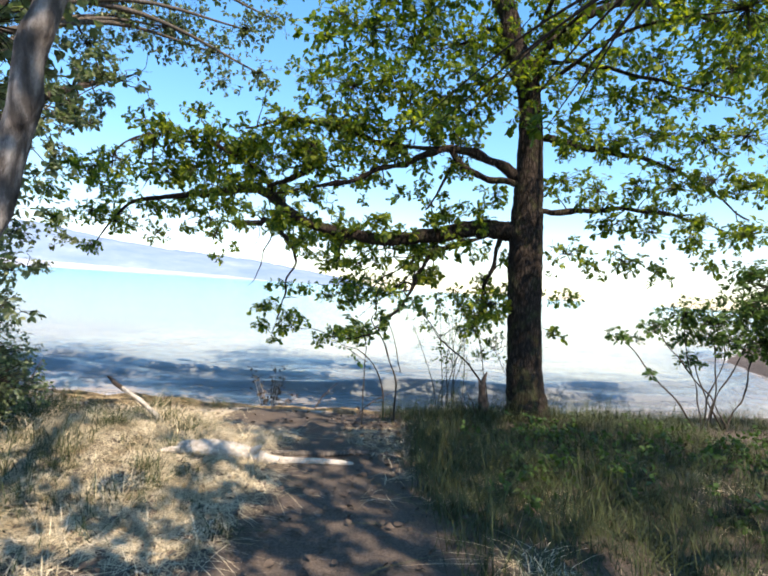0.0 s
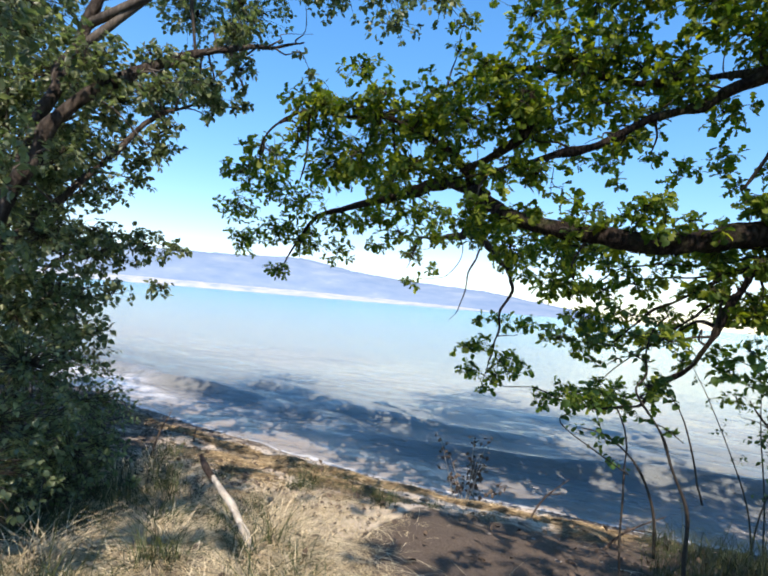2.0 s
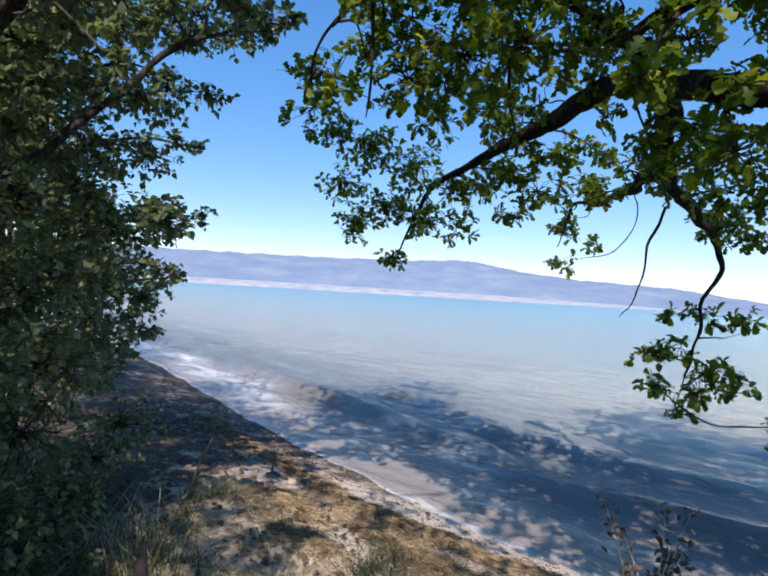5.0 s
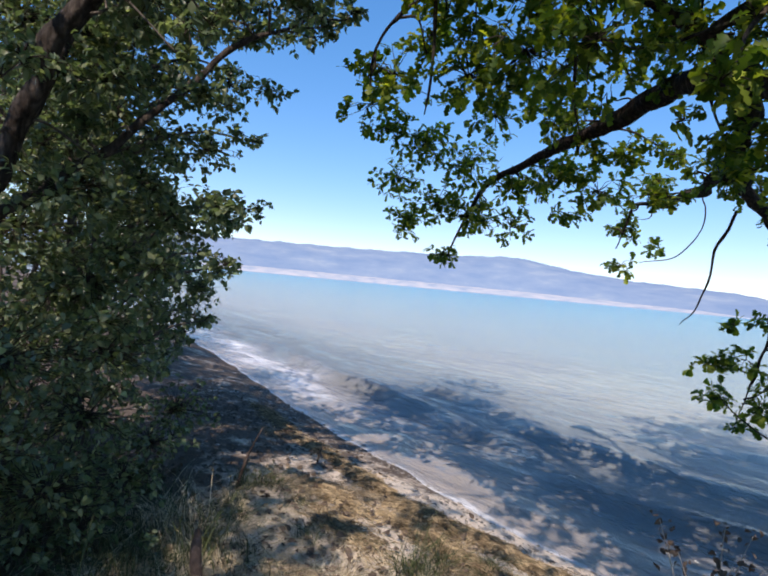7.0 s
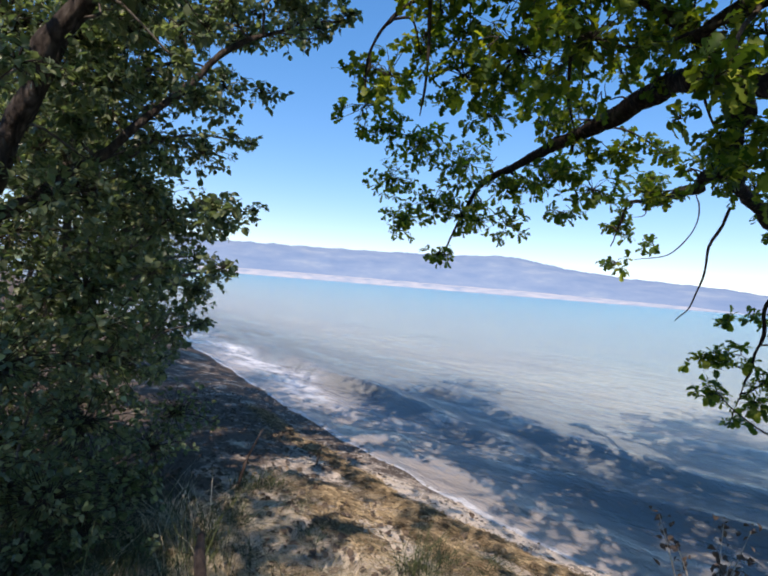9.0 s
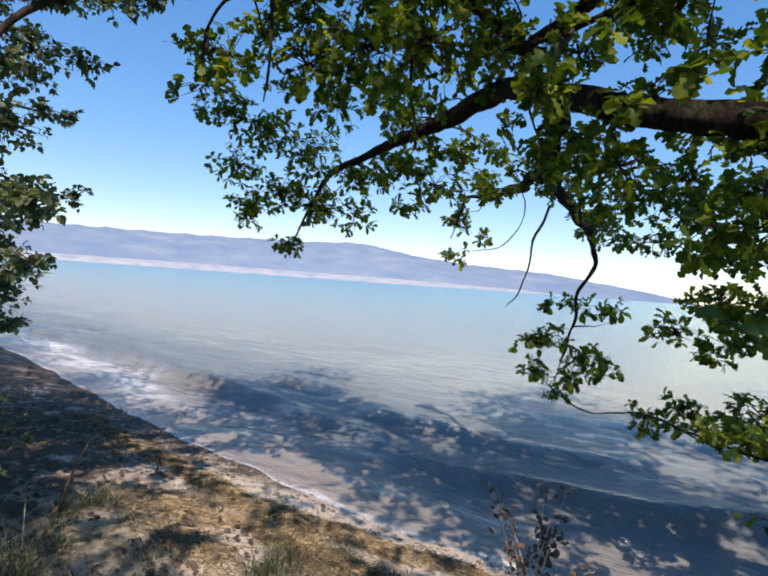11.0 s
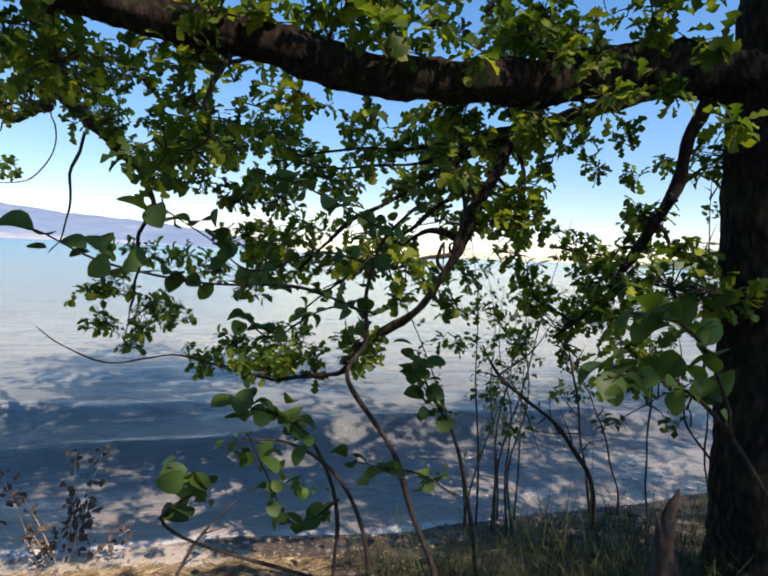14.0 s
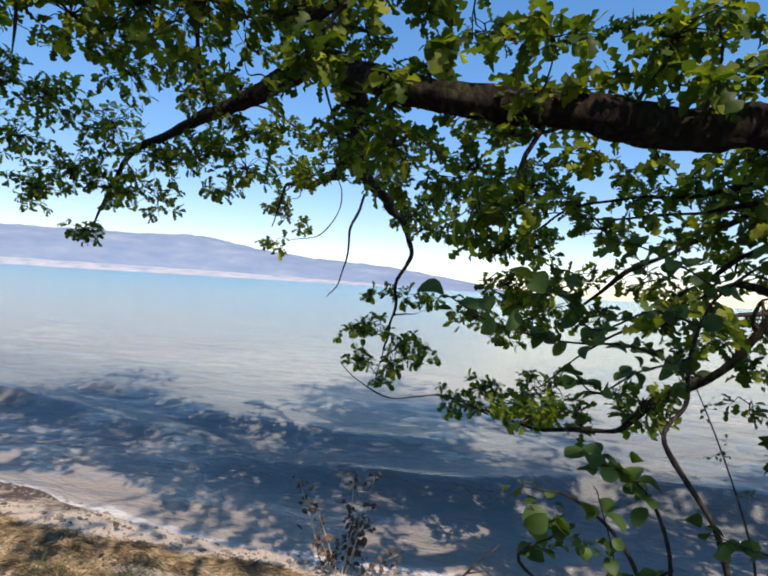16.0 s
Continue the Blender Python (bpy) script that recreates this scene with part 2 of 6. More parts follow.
def base(name, x, y, z, label, category, group=""):
    ob = new(name)
    ob.empty_display_size = 0.2
    ob.matrix_basis = pose(x, y, z)
    return tagged(ob, label, category, group)


def curve_points(pts, steps=5):
    """A smooth line with radii through a few control points."""
    p = [np.array(q, float) for q in pts]
    p = [2 * p[0] - p[1]] + p + [2 * p[-1] - p[-2]]
    out = []
    for i in range(1, len(p) - 2):
        for k in range(steps):
            u = k / steps
            a, b, c, d = p[i - 1:i + 3]
            out.append(0.5 * (2 * b + (c - a) * u + (2 * a - 5 * b + 4 * c - d) * u * u + (3 * b - a - 3 * c + d) * u ** 3))
    out.append(p[-2])
    return np.array(out)


def tube_data(pts, sides=8, wobble=0.0, steps=5, seed=0, flare=0.0, kink=0.0):
    line = curve_points(pts, steps)
    if kink:
        for i in range(2, len(line) - 1):
            q = Vector(line[i][:3]) * 3.1
            line[i][:3] += (0.012 + 0.3 * line[i][3]) * kink * np.array([noise.noise(q + Vector((seed, 0, 0))), noise.noise(q + Vector((0, seed + 9, 0))), noise.noise(q + Vector((0, 5, seed)))])
            line[i][3] *= 1 + 0.22 * kink * noise.noise(q * 1.7)
    rng = random.Random(seed)
    verts, faces = [], []
    a = None
    for i, q in enumerate(line):
        d = Vector(line[min(i + 1, len(line) - 1)][:3] - line[max(i - 1, 0)][:3]).normalized()
        a = d.orthogonal().normalized() if a is None else (a - d * a.dot(d)).normalized()
        b = d.cross(a).normalized()
        r = max(q[3], 0.0015)
        for k in range(sides):
            w = 2 * math.pi * k / sides
            n = noise.noise(Vector((math.cos(w) * 1.3 + seed, math.sin(w) * 1.3, i * 0.35)))
            fine = noise.noise(Vector((math.cos(w) * 4.5 + seed, math.sin(w) * 4.5, i * 0.9)))
            rr = r * (1 + wobble * (1.4 * n + 0.8 * fine + rng.uniform(-0.25, 0.25)))
            if flare and i < steps * 2:
                rr *= 1 + flare * (1 - i / (steps * 2)) ** 2 * (0.5 + 0.5 * math.sin(5 * w + seed))
            verts.append(Vector(q[:3]) + (a * math.cos(w) + b * math.sin(w)) * rr)
    for i in range(len(line) - 1):
        for k in range(sides):
            k2 = (k + 1) % sides
            faces.append((i * sides + k, i * sides + k2, (i + 1) * sides + k2, (i + 1) * sides + k))
    faces.append(tuple(range(sides))[::-1])
    faces.append(tuple((len(line) - 1) * sides + k for k in range(sides)))
    return verts, faces


def branch(name, pts, mat, parent, sides=8, wobble=0.0, seed=0, steps=5, label="", flare=0.0, kink=0.0):
    v, f = tube_data(pts, sides, wobble, steps, seed, flare, kink)
    return link_mesh(name, v, f, mat, parent, label)


# leaf outlines as rows along the midrib: distance from the stalk, half width, droop
OAK_ROWS = [(0.0, 0.03, 0.0), (0.14, 0.14, 0.01), (0.22, 0.09, 0.015), (0.36, 0.25, 0.03), (0.45, 0.15, 0.03), (0.6, 0.34, 0.02), (0.7, 0.2, 0.0), (0.83, 0.26, -0.04), (0.93, 0.15, -0.08), (1.0, 0.03, -0.1)]
OAK_SIMPLE = [(0.0, 0.03, 0.0), (0.2, 0.17, 0.03), (0.32, 0.08, 0.03), (0.5, 0.31, 0.02), (0.63, 0.13, 0.0), (0.82, 0.31, -0.04), (1.0, 0.09, -0.09)]
SMALL_ROWS = [(0.0, 0.02, 0.0), (0.3, 0.33, 0.03), (0.6, 0.3, 0.0), (1.0, 0.02, -0.1)]
ROUND_ROWS = [(0.0, 0.02, 0.0), (0.1, 0.2, 0.01), (0.28, 0.37, 0.03), (0.5, 0.43, 0.03), (0.7, 0.4, 0.0), (0.87, 0.27, -0.04), (1.0, 0.05, -0.07)]


def leaf_template(rows):
    v = []
    for u, h, z in rows:
        v += [(u, h, z + 0.22 * h), (u, 0.0, z), (u, -h, z + 0.22 * h)]
    f = []
    for i in range(len(rows) - 1):
        a = 3 * i
        f += [(a, a + 1, a + 4, a + 3), (a + 1, a + 2, a + 5, a + 4)]
    return np.array(v), np.array(f)


def leaf_frames(origins, ways, rng, flat=0.55):
    ways = ways / np.linalg.norm(ways, axis=1, keepdims=True)
    up = np.array([0, 0, 1.0]) + rng.normal(0, flat, ways.shape)
    side = np.cross(up, ways)
    side /= np.linalg.norm(side, axis=1, keepdims=True) + 1e-9
    return ways, side, np.cross(ways, side)


def leaves_mesh(name, origins, ways, sizes, rows, mat, parent, rng, label="", flat=0.55, kind="stuff"):
    tv, tf = leaf_template(rows)
    w, s, n = leaf_frames(origins, ways, rng, flat)
    bend = rng.uniform(0.4, 2.2, (len(origins), 1, 1))
    v = origins[:, None, :] + sizes[:, None, None] * (tv[None, :, 0:1] * w[:, None, :] + tv[None, :, 1:2] * s[:, None, :] + bend * tv[None, :, 2:3] * n[:, None, :])
    v = v.reshape(-1, 3)
    f = (tf[None] + (np.arange(len(origins)) * len(tv))[:, None, None]).reshape(-1, 4)
    me = bpy.data.meshes.new(name)
    me.vertices.add(len(v))
    me.vertices.foreach_set("co", v.ravel())
    me.loops.add(f.size)
    me.loops.foreach_set("vertex_index", f.ravel().astype(np.int32))
    me.polygons.add(len(f))
    me.polygons.foreach_set("loop_start", np.arange(0, f.size, 4, dtype=np.int32))
    me.materials.append(mat)
    me.update(calc_edges=True)
    ob = new(name, me)
    if parent:
        ob.parent = parent
        ob.matrix_parent_inverse = parent.matrix_basis.inverted()
    return tagged(ob, label, kind=kind)


def rosettes(clumps, dense, rng, per=6, shell=0.55, spread=1.0):
    """Leaf bunches in soft clumps: bunch places, leaf places and the way each leaf points."""
    centres, spots, origins, ways = [], [], [], []
    for x, y, z, r in clumps:
        k = max(3, int(dense * r * r))
        d = rng.normal(0, 1, (k, 3))
        d /= np.linalg.norm(d, axis=1, keepdims=True)
        rad = r * rng.uniform(0, 1, (k, 1)) ** shell
        c = np.array([x, y, z])
        spot = c + d * rad * np.array([1.15, 1.15, 0.8])
        for q, way in zip(spot, d):
            centres.append(c)
            spots.append(q)
            axis = way + np.array([0, 0, 0.35]) + rng.normal(0, 0.3, 3)
            axis /= np.linalg.norm(axis)
            for j in range(per):
                v = rng.normal(0, 1, 3)
                v -= axis * (v @ axis)
                v /= np.linalg.norm(v) + 1e-9
                origins.append(q + v * 0.006 + axis * rng.uniform(-0.05, 0.01))
                ways.append(axis * rng.uniform(0.1, 0.9) + v * spread - np.array([0, 0, 0.25]))
    return np.array(centres), np.array(spots), np.array(origins), np.array(ways)


def twig_web(name, centres, spots, r, mat, parent):
    """Thin forked twigs from the middle of every clump to its leaf bunches."""
    verts, faces = [], []
    rng = np.random.default_rng(5)
    for c, s in zip(centres, spots):
        mid = (c + s) / 2 + rng.normal(0, 0.02, 3) + np.array([0, 0, 0.02])
        for a, b, ra, rb in ((c, mid, r, r * 0.7), (mid, s, r * 0.7, r * 0.4)):
            d = Vector(b - a)
            if d.length < 1e-4:
                continue
            e = d.normalized().orthogonal()
            g = d.normalized().cross(e)
            i = len(verts)
            for p, rr in ((a, ra), (b, rb)):
                for k in range(3):
                    w = 2.094 * k
                    verts.append(Vector(p) + (e * math.cos(w) + g * math.sin(w)) * rr)
            faces += [(i + k, i + (k + 1) % 3, i + 3 + (k + 1) % 3, i + 3 + k) for k in range(3)]
    return link_mesh(name, verts, faces, mat, parent, kind="stuff")


def foliage(clumps, dense, size, rows, leaf_mat, parent, seed, per=6, twig=0.0035, label="", flat=0.55):
    rng = np.random.default_rng(seed)
    c, s, o, w = rosettes(clumps, dense, rng, per)
    leaves_mesh("foliage", o, w, rng.uniform(0.7, 1.25, len(o)) * size, rows, leaf_mat, parent, rng, label, flat)
    twig_web("brushwood", c, s, twig, TWIG_BARK, parent)


def bristle(line, count, reach, bark, leaf, rows, size, parent, seed, first=0.12, dense=520):
    """Crooked side twigs along a bough, each ending in a bunch of leaves."""
    rng = np.random.default_rng(seed)
    pts = curve_points(line, 8)
    tips = []
    for k in range(count):
        j = int(len(pts) * rng.uniform(first, 0.97))
        p = pts[min(max(j, 1), len(pts) - 2)][:3]
        d = rng.normal(0, 1, 3) * np.array([1, 1, 0.8]) + np.array([0, 0, 0.15])
        d /= np.linalg.norm(d)
        long = reach * rng.uniform(0.35, 1.2)
        m1 = p + d * long * 0.4 + rng.normal(0, 0.05, 3) * reach
        m2 = p + d * long * 0.75 + rng.normal(0, 0.12, 3) * reach
        q = p + d * long + rng.normal(0, 0.15, 3) * reach
        branch("twig", [(*p, 0.011), (*m1, 0.008), (*m2, 0.005), (*q, 0.002)], bark, parent, 6, 0.12, seed + k, 3, kink=1.5)
        if k % 5:
            tips += [(*q, rng.uniform(0.1, 0.19)), (*m2, rng.uniform(0.07, 0.13))]
    foliage(tips, dense, size, rows, leaf, parent, seed + 1)


LEAF_MESHES = {}


def single_leaf(rows_name, rows, origin, way, size, mat, parent, rng):
    """One leaf as an object of its own; alike leaves share a few meshes."""
    key = (rows_name, int(rng.integers(0, 4)))
    if key not in LEAF_MESHES:
        tv, tf = leaf_template(rows)
        tv = tv.copy()
        tv[:, 2] *= 0.6 + 0.6 * key[1]
        tv[:, 1] *= 0.9 + 0.07 * key[1]
        me = bpy.data.meshes.new("leaf")
        me.from_pydata(tv.tolist(), [], tf.tolist())
        me.materials.append(mat)
        me.polygons.foreach_set("use_smooth", [True] * len(me.polygons))
        LEAF_MESHES[key] = me
    w, s, n = leaf_frames(np.array([origin]), np.array([way], float), rng, 0.5)
    m = Matrix(((w[0][0], s[0][0], n[0][0], 0), (w[0][1], s[0][1], n[0][1], 0), (w[0][2], s[0][2], n[0][2], 0), (0, 0, 0, 1)))
    ob = new("leaf", LEAF_MESHES[key])
    ob.parent = parent
    ob.matrix_basis = Matrix.Translation(Vector(origin) - parent.matrix_basis.translation) @ m @ Matrix.Scale(size, 4)
    return ob


# ---- the ground and the lake ----
WATER_Z = -0.55
SHORE_X = [-400, -120, -45, -22, -17, -12.5, -10, -7.7, -5.7, -4.3, -3.0, -1.4, 0.0, 1.5, 2.6, 4.0, 8.0, 11.0, 12.5, 13.5, 28.0, 60.0, 160.0, 500.0]
SHORE_Y = [40, 21, 13.4, 11.9, 11.3, 10.6, 9.98, 9.48, 9.12, 8.88, 8.72, 8.8, 8.87, 8.98, 9.15, 9.55, 10.6, 13.5, 17.5, 21.0, 40.0, 72.0, 140.0, 270.0]


def shore(x):
    return np.interp(x, SHORE_X, SHORE_Y)


def ground_height(x, y):
    x, y = np.asarray(x, float), np.asarray(y, float)
    s = shore(x) - y
    land = np.interp(s, [-40, -6, -1.5, 0.0, 0.35, 0.9, 1.6, 3.0, 5.5, 30, 400], [-6, -1.7, -0.78, -0.55, -0.46, -0.36, -0.24, -0.12, 0.0, 0.35, 8.0])
    mound = 0.16 * np.exp(-((x + 2.2) ** 2 / 1.3 + (y - 4.6) ** 2 / 1.6)) + 0.12 * np.exp(-((x - 2.1) ** 2 / 1.2 + (y - 7.7) ** 2 / 0.9))
    bumps = 0.028 * np.sin(2.3 * x + 0.7 * y) * np.sin(1.9 * y - 0.6 * x) + 0.014 * np.sin(6.1 * x - 2.2 * y) * np.sin(5.3 * y + 1.7 * x)
    return land + mound + np.where(s > -1.0, bumps * np.clip(0.35 + s, 0, 1), 0)


def stretched(a, b, step, far, ratio):
    """Grid lines: even between a and b, wider and wider beyond."""
    inner = list(np.arange(a, b + 1e-6, step))
    lo, hi, d = [a], [inner[-1]], step
    while hi[-1] < far:
        d *= ratio
        hi.append(hi[-1] + d)
        lo.append(lo[-1] - d)
    return np.array(lo[:0:-1] + inner + hi[1:])


def sheet(name, xs, ys, zfun, mat, attr_name, attr_fun, label):
    X, Y = np.meshgrid(xs, ys)
    Z = zfun(X, Y)
    v = np.stack([X, Y, Z], -1).reshape(-1, 3)
    nx, ny = len(xs), len(ys)
    i = (np.arange(ny - 1)[:, None] * nx + np.arange(nx - 1)[None]).ravel()
    f = np.stack([i, i + 1, i + nx + 1, i + nx], -1)
    me = bpy.data.meshes.new(name)
    me.vertices.add(len(v))
    me.vertices.foreach_set("co", v.ravel())
    me.loops.add(f.size)
    me.loops.foreach_set("vertex_index", f.ravel().astype(np.int32))
    me.polygons.add(len(f))
    me.polygons.foreach_set("loop_start", np.arange(0, f.size, 4, dtype=np.int32))
    me.polygons.foreach_set("use_smooth", [True] * len(f))
    me.materials.append(mat)
    me.update(calc_edges=True)
    a = me.attributes.new(attr_name, "FLOAT", "POINT")
    a.data.foreach_set("value", attr_fun(X, Y).ravel().astype(np.float32))
    return tagged(new(name, me), label, kind="structure")


def sandiness(x, y):
    s = shore(x) - y
    beach = np.interp(s, [-2, 0.0, 0.5, 2.2, 3.6], [0.35, 0.3, 0.6, 0.5, 0.1])
    beach = np.where(x > -1.9, np.minimum(beach, np.interp(s, [0.5, 0.9, 1.5], [0.6, 0.4, 0.05])), beach)
    track = 0.1 * np.exp(-((x + 0.35 + 0.12 * (y - 4)) ** 2) / 0.5)
    spit = 0.4 * np.exp(-((x + 2.9) ** 2) / 1.8 - ((s - 1.0) ** 2) / 0.8)
    dark_soil = np.interp(x, [-6.0, -4.6, -3.6, -1.3, -0.2], [0.35, 0.5, 1.0, 1.0, 0.3])
    return np.maximum(beach * dark_soil, track) + spit


def roller(s, x, at, wander, phase, height, face, back):
    """A low wave along the shore: a short steep face to the land and a long back to the lake."""
    d = s - at - wander * np.sin(0.8 * x + phase) - 0.4 * wander * np.sin(2.3 * x + 2 * phase)
    swell = 0.65 + 0.35 * np.sin(0.55 * x + 2.6 * phase)
    return height * swell * np.exp(-((d / np.where(d < 0, face, back)) ** 2))


def waves(x, y):
    s = y - shore(x)
    near = np.clip(1 - (np.abs(x) + np.abs(y - 10)) / 60.0, 0, 1)
    lap = roller(s, x, 1.9, 0.2, 0.3, 0.25, 0.17, 0.5) + roller(s, x, 3.4, 0.3, 1.7, 0.12, 0.2, 0.6) + roller(s, x, 5.2, 0.4, 3.1, 0.06, 0.3, 0.8) + roller(s, x, 0.75, 0.15, 2.2, 0.045, 0.1, 0.3)
    lively = np.clip(1.25 - s / 12.0, 0.12, 1) * (0.6 + 0.4 * np.sin(0.7 * x + 0.9 * np.sin(0.6 * y)))
    bend = 1.3 * np.sin(0.8 * x + 0.3 * y) + 0.7 * np.sin(1.9 * x - 0.5 * y)
    chop = 0.020 * np.sin(4.2 * y + 1.1 * x + 1.4 * bend) + 0.016 * np.sin(7.3 * y - 1.9 * x + 1.1 * np.sin(1.3 * x + y) + bend) + 0.011 * np.sin(12.1 * y + 3.1 * x + 1.7 * np.sin(2.1 * x - 1.4 * y)) + 0.005 * np.sin(17.0 * y - 5.3 * x + 2.0 * np.sin(2.9 * x + 1.1 * y))
    return WATER_Z + near * np.clip(s, 0, 1) * (lap + lively * chop)


sheet("ground", stretched(-14, 12, 0.13, 3000, 1.3), stretched(-5, 12, 0.13, 3000, 1.3), ground_height, GROUND, "sandy", sandiness, "sandy soil ground sloping down to a lake shore")
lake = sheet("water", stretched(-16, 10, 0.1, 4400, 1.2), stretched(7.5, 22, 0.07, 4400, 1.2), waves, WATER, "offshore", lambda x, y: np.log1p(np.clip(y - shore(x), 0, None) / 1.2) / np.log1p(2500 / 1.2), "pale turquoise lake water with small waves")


def surf_amount(x, y):
    """White water where the waves run up the open beach beyond the thicket, thin elsewhere."""
    s = y - shore(x)
    open_beach = np.interp(x, [-20, -14, -9.5, -7.0, -5.5], [0.3, 1.0, 1.0, 0.35, 0.0])
    return np.clip(open_beach * np.exp(-((s - 0.9 - 0.2 * np.sin(1.7 * x)) / 0.5) ** 2), 0, 1)


lake_co = np.empty(len(lake.data.vertices) * 3)
lake.data.vertices.foreach_get("co", lake_co)
lake.data.attributes.new("surf", "FLOAT", "POINT").data.foreach_set("value", surf_amount(lake_co[0::3], lake_co[1::3]).astype(np.float32))


# far hills as ridges seen across the lake: bearing to the left of straight ahead in degrees, height in metres
def ridge(name, bearings, heights, distance, depth, mat, label, seed, step=0.35):
    b = np.arange(bearings[0], bearings[-1], step)
    h = np.interp(b, bearings, heights)
    rng = random.Random(seed)
    verts, faces = [], []
    layers = 6
    for i, (deg, top) in enumerate(zip(b, h)):
        a = radians(deg)
        for k in range(layers):
            u = k / (layers - 1)
            d = distance + depth * u
            rough = 1 + 0.06 * noise.noise(Vector((deg * 0.7, u * 4, seed))) + 0.025 * noise.noise(Vector((deg * 4, u * 9, seed)))
            verts.append((-math.sin(a) * d, math.cos(a) * d, WATER_Z - 1 + (top * math.sin(u * math.pi / 2) ** 0.8) * rough))
    for i in range(len(b) - 1):
        for k in range(layers - 1):
            j = i * layers + k
            faces.append((j, j + 1, j + layers + 1, j + layers))
    return tagged(link_mesh(name, verts, faces, mat, None, label), kind="structure")


ridge("backdrop", [0.5, 4, 9, 14, 18, 22, 26, 30, 34, 38, 44, 50, 58, 66, 80, 100], [10, 70, 130, 185, 205, 220, 255, 305, 350, 325, 310, 300, 290, 280, 260, 200], 3800, 1200, HILL, "hills across the lake coloured with blue haze", 3)
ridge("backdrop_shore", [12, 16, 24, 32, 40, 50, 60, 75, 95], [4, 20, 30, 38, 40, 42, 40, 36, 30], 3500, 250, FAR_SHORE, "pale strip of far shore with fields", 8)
ridge("backdrop_point", [-75, -62, -52, -45, -40, -36, -33], [60, 60, 50, 40, 26, 12, 3], 700, 200, GREEN_HILL, "low wooded point across the water", 5)
ridge("backdrop_spit", [62, 64, 67, 72, 80, 95], [0.4, 2.5, 5, 7, 9, 10], 420, 80, GREEN_HILL, "low green spit far along the shore", 6)

# ---- plan of the branches (x, y, z, radius) and of the leaf clumps ----
OAK_TRUNK = [(2.10, 7.35, -0.48, 0.430), (2.07, 7.35, -0.12, 0.330), (2.00, 7.35, 0.41, 0.270), (1.95, 7.35, 1.21, 0.248), (1.91, 7.35, 1.94, 0.250), (1.90, 7.35, 2.61, 0.235), (1.89, 7.35, 3.28, 0.195), (1.86, 7.35, 3.95, 0.170), (1.78, 7.35, 4.48, 0.165)]
OAK_LEADER = [(1.80, 7.35, 4.38, 0.160), (1.59, 7.35, 4.86, 0.140), (1.44, 7.35, 5.32, 0.130), (1.28, 7.40, 6.01, 0.110), (1.20, 7.50, 7.09, 0.090), (1.27, 7.60, 8.41, 0.060), (1.15, 7.70, 9.61, 0.030)]
OAK_RIGHT_LEADER = [(1.81, 7.35, 4.36, 0.100), (1.94, 7.30, 4.75, 0.080), (2.20, 7.25, 5.08, 0.065), (2.56, 7.20, 5.35, 0.055), (3.03, 7.10, 5.45, 0.045), (3.63, 7.00, 5.38, 0.035), (4.21, 7.00, 5.20, 0.020)]
OAK_LIMB = [(1.93, 7.35, 2.35, 0.150), (1.68, 7.40, 2.38, 0.138), (1.23, 7.50, 2.40, 0.120), (0.69, 7.45, 2.28, 0.100), (0.08, 7.15, 2.14, 0.080), (-0.43, 6.97, 2.16, 0.068), (-0.89, 7.05, 2.25, 0.060), (-1.24, 7.20, 2.39, 0.056), (-1.98, 8.20, 2.88, 0.070), (-2.61, 8.70, 2.89, 0.066), (-3.17, 9.00, 2.87, 0.056), (-3.95, 9.50, 2.84, 0.042), (-4.68, 9.90, 2.78, 0.032), (-5.23, 10.20, 2.37, 0.017), (-5.65, 10.40, 1.89, 0.008)]
OAK_DROOP_B = [(1.21, 7.42, 2.24, 0.025), (0.90, 7.50, 2.15, 0.022), (0.62, 7.70, 2.04, 0.018), (0.33, 8.00, 1.86, 0.014), (-0.04, 8.30, 1.62, 0.010), (-0.32, 8.60, 1.33, 0.005)]
OAK_DROOP_C = [(1.14, 7.42, 2.22, 0.020), (0.83, 7.60, 2.09, 0.016), (0.43, 7.90, 1.98, 0.012), (-0.00, 8.20, 1.97, 0.008), (-0.46, 8.50, 2.02, 0.004)]
OAK_DROOP_D = [(0.50, 7.42, 1.80, 0.018), (0.39, 7.70, 1.73, 0.013), (0.21, 8.00, 1.54, 0.010), (-0.03, 8.20, 1.33, 0.007), (-0.42, 8.50, 0.94, 0.004)]
OAK_DROOP_E = [(0.42, 7.42, 1.56, 0.016), (0.28, 7.60, 1.59, 0.010), (0.09, 7.90, 1.43, 0.008), (-0.15, 8.10, 1.28, 0.004)]
OAK_DROOP_F = [(0.90, 7.50, 2.14, 0.020), (0.70, 7.80, 2.16, 0.016), (0.44, 8.20, 2.12, 0.012), (-0.22, 8.60, 2.08, 0.008), (-0.79, 9.10, 1.78, 0.004)]
OAK_HANGER = [(-1.58, 8.00, 2.70, 0.068), (-1.83, 8.80, 2.49, 0.062), (-1.82, 9.60, 2.32, 0.044), (-1.78, 10.60, 2.15, 0.033), (-1.81, 11.00, 1.90, 0.024), (-2.02, 11.30, 1.55, 0.019), (-2.11, 11.60, 1.10, 0.014), (-2.33, 12.00, 0.60, 0.009), (-2.50, 12.40, 0.12, 0.004)]
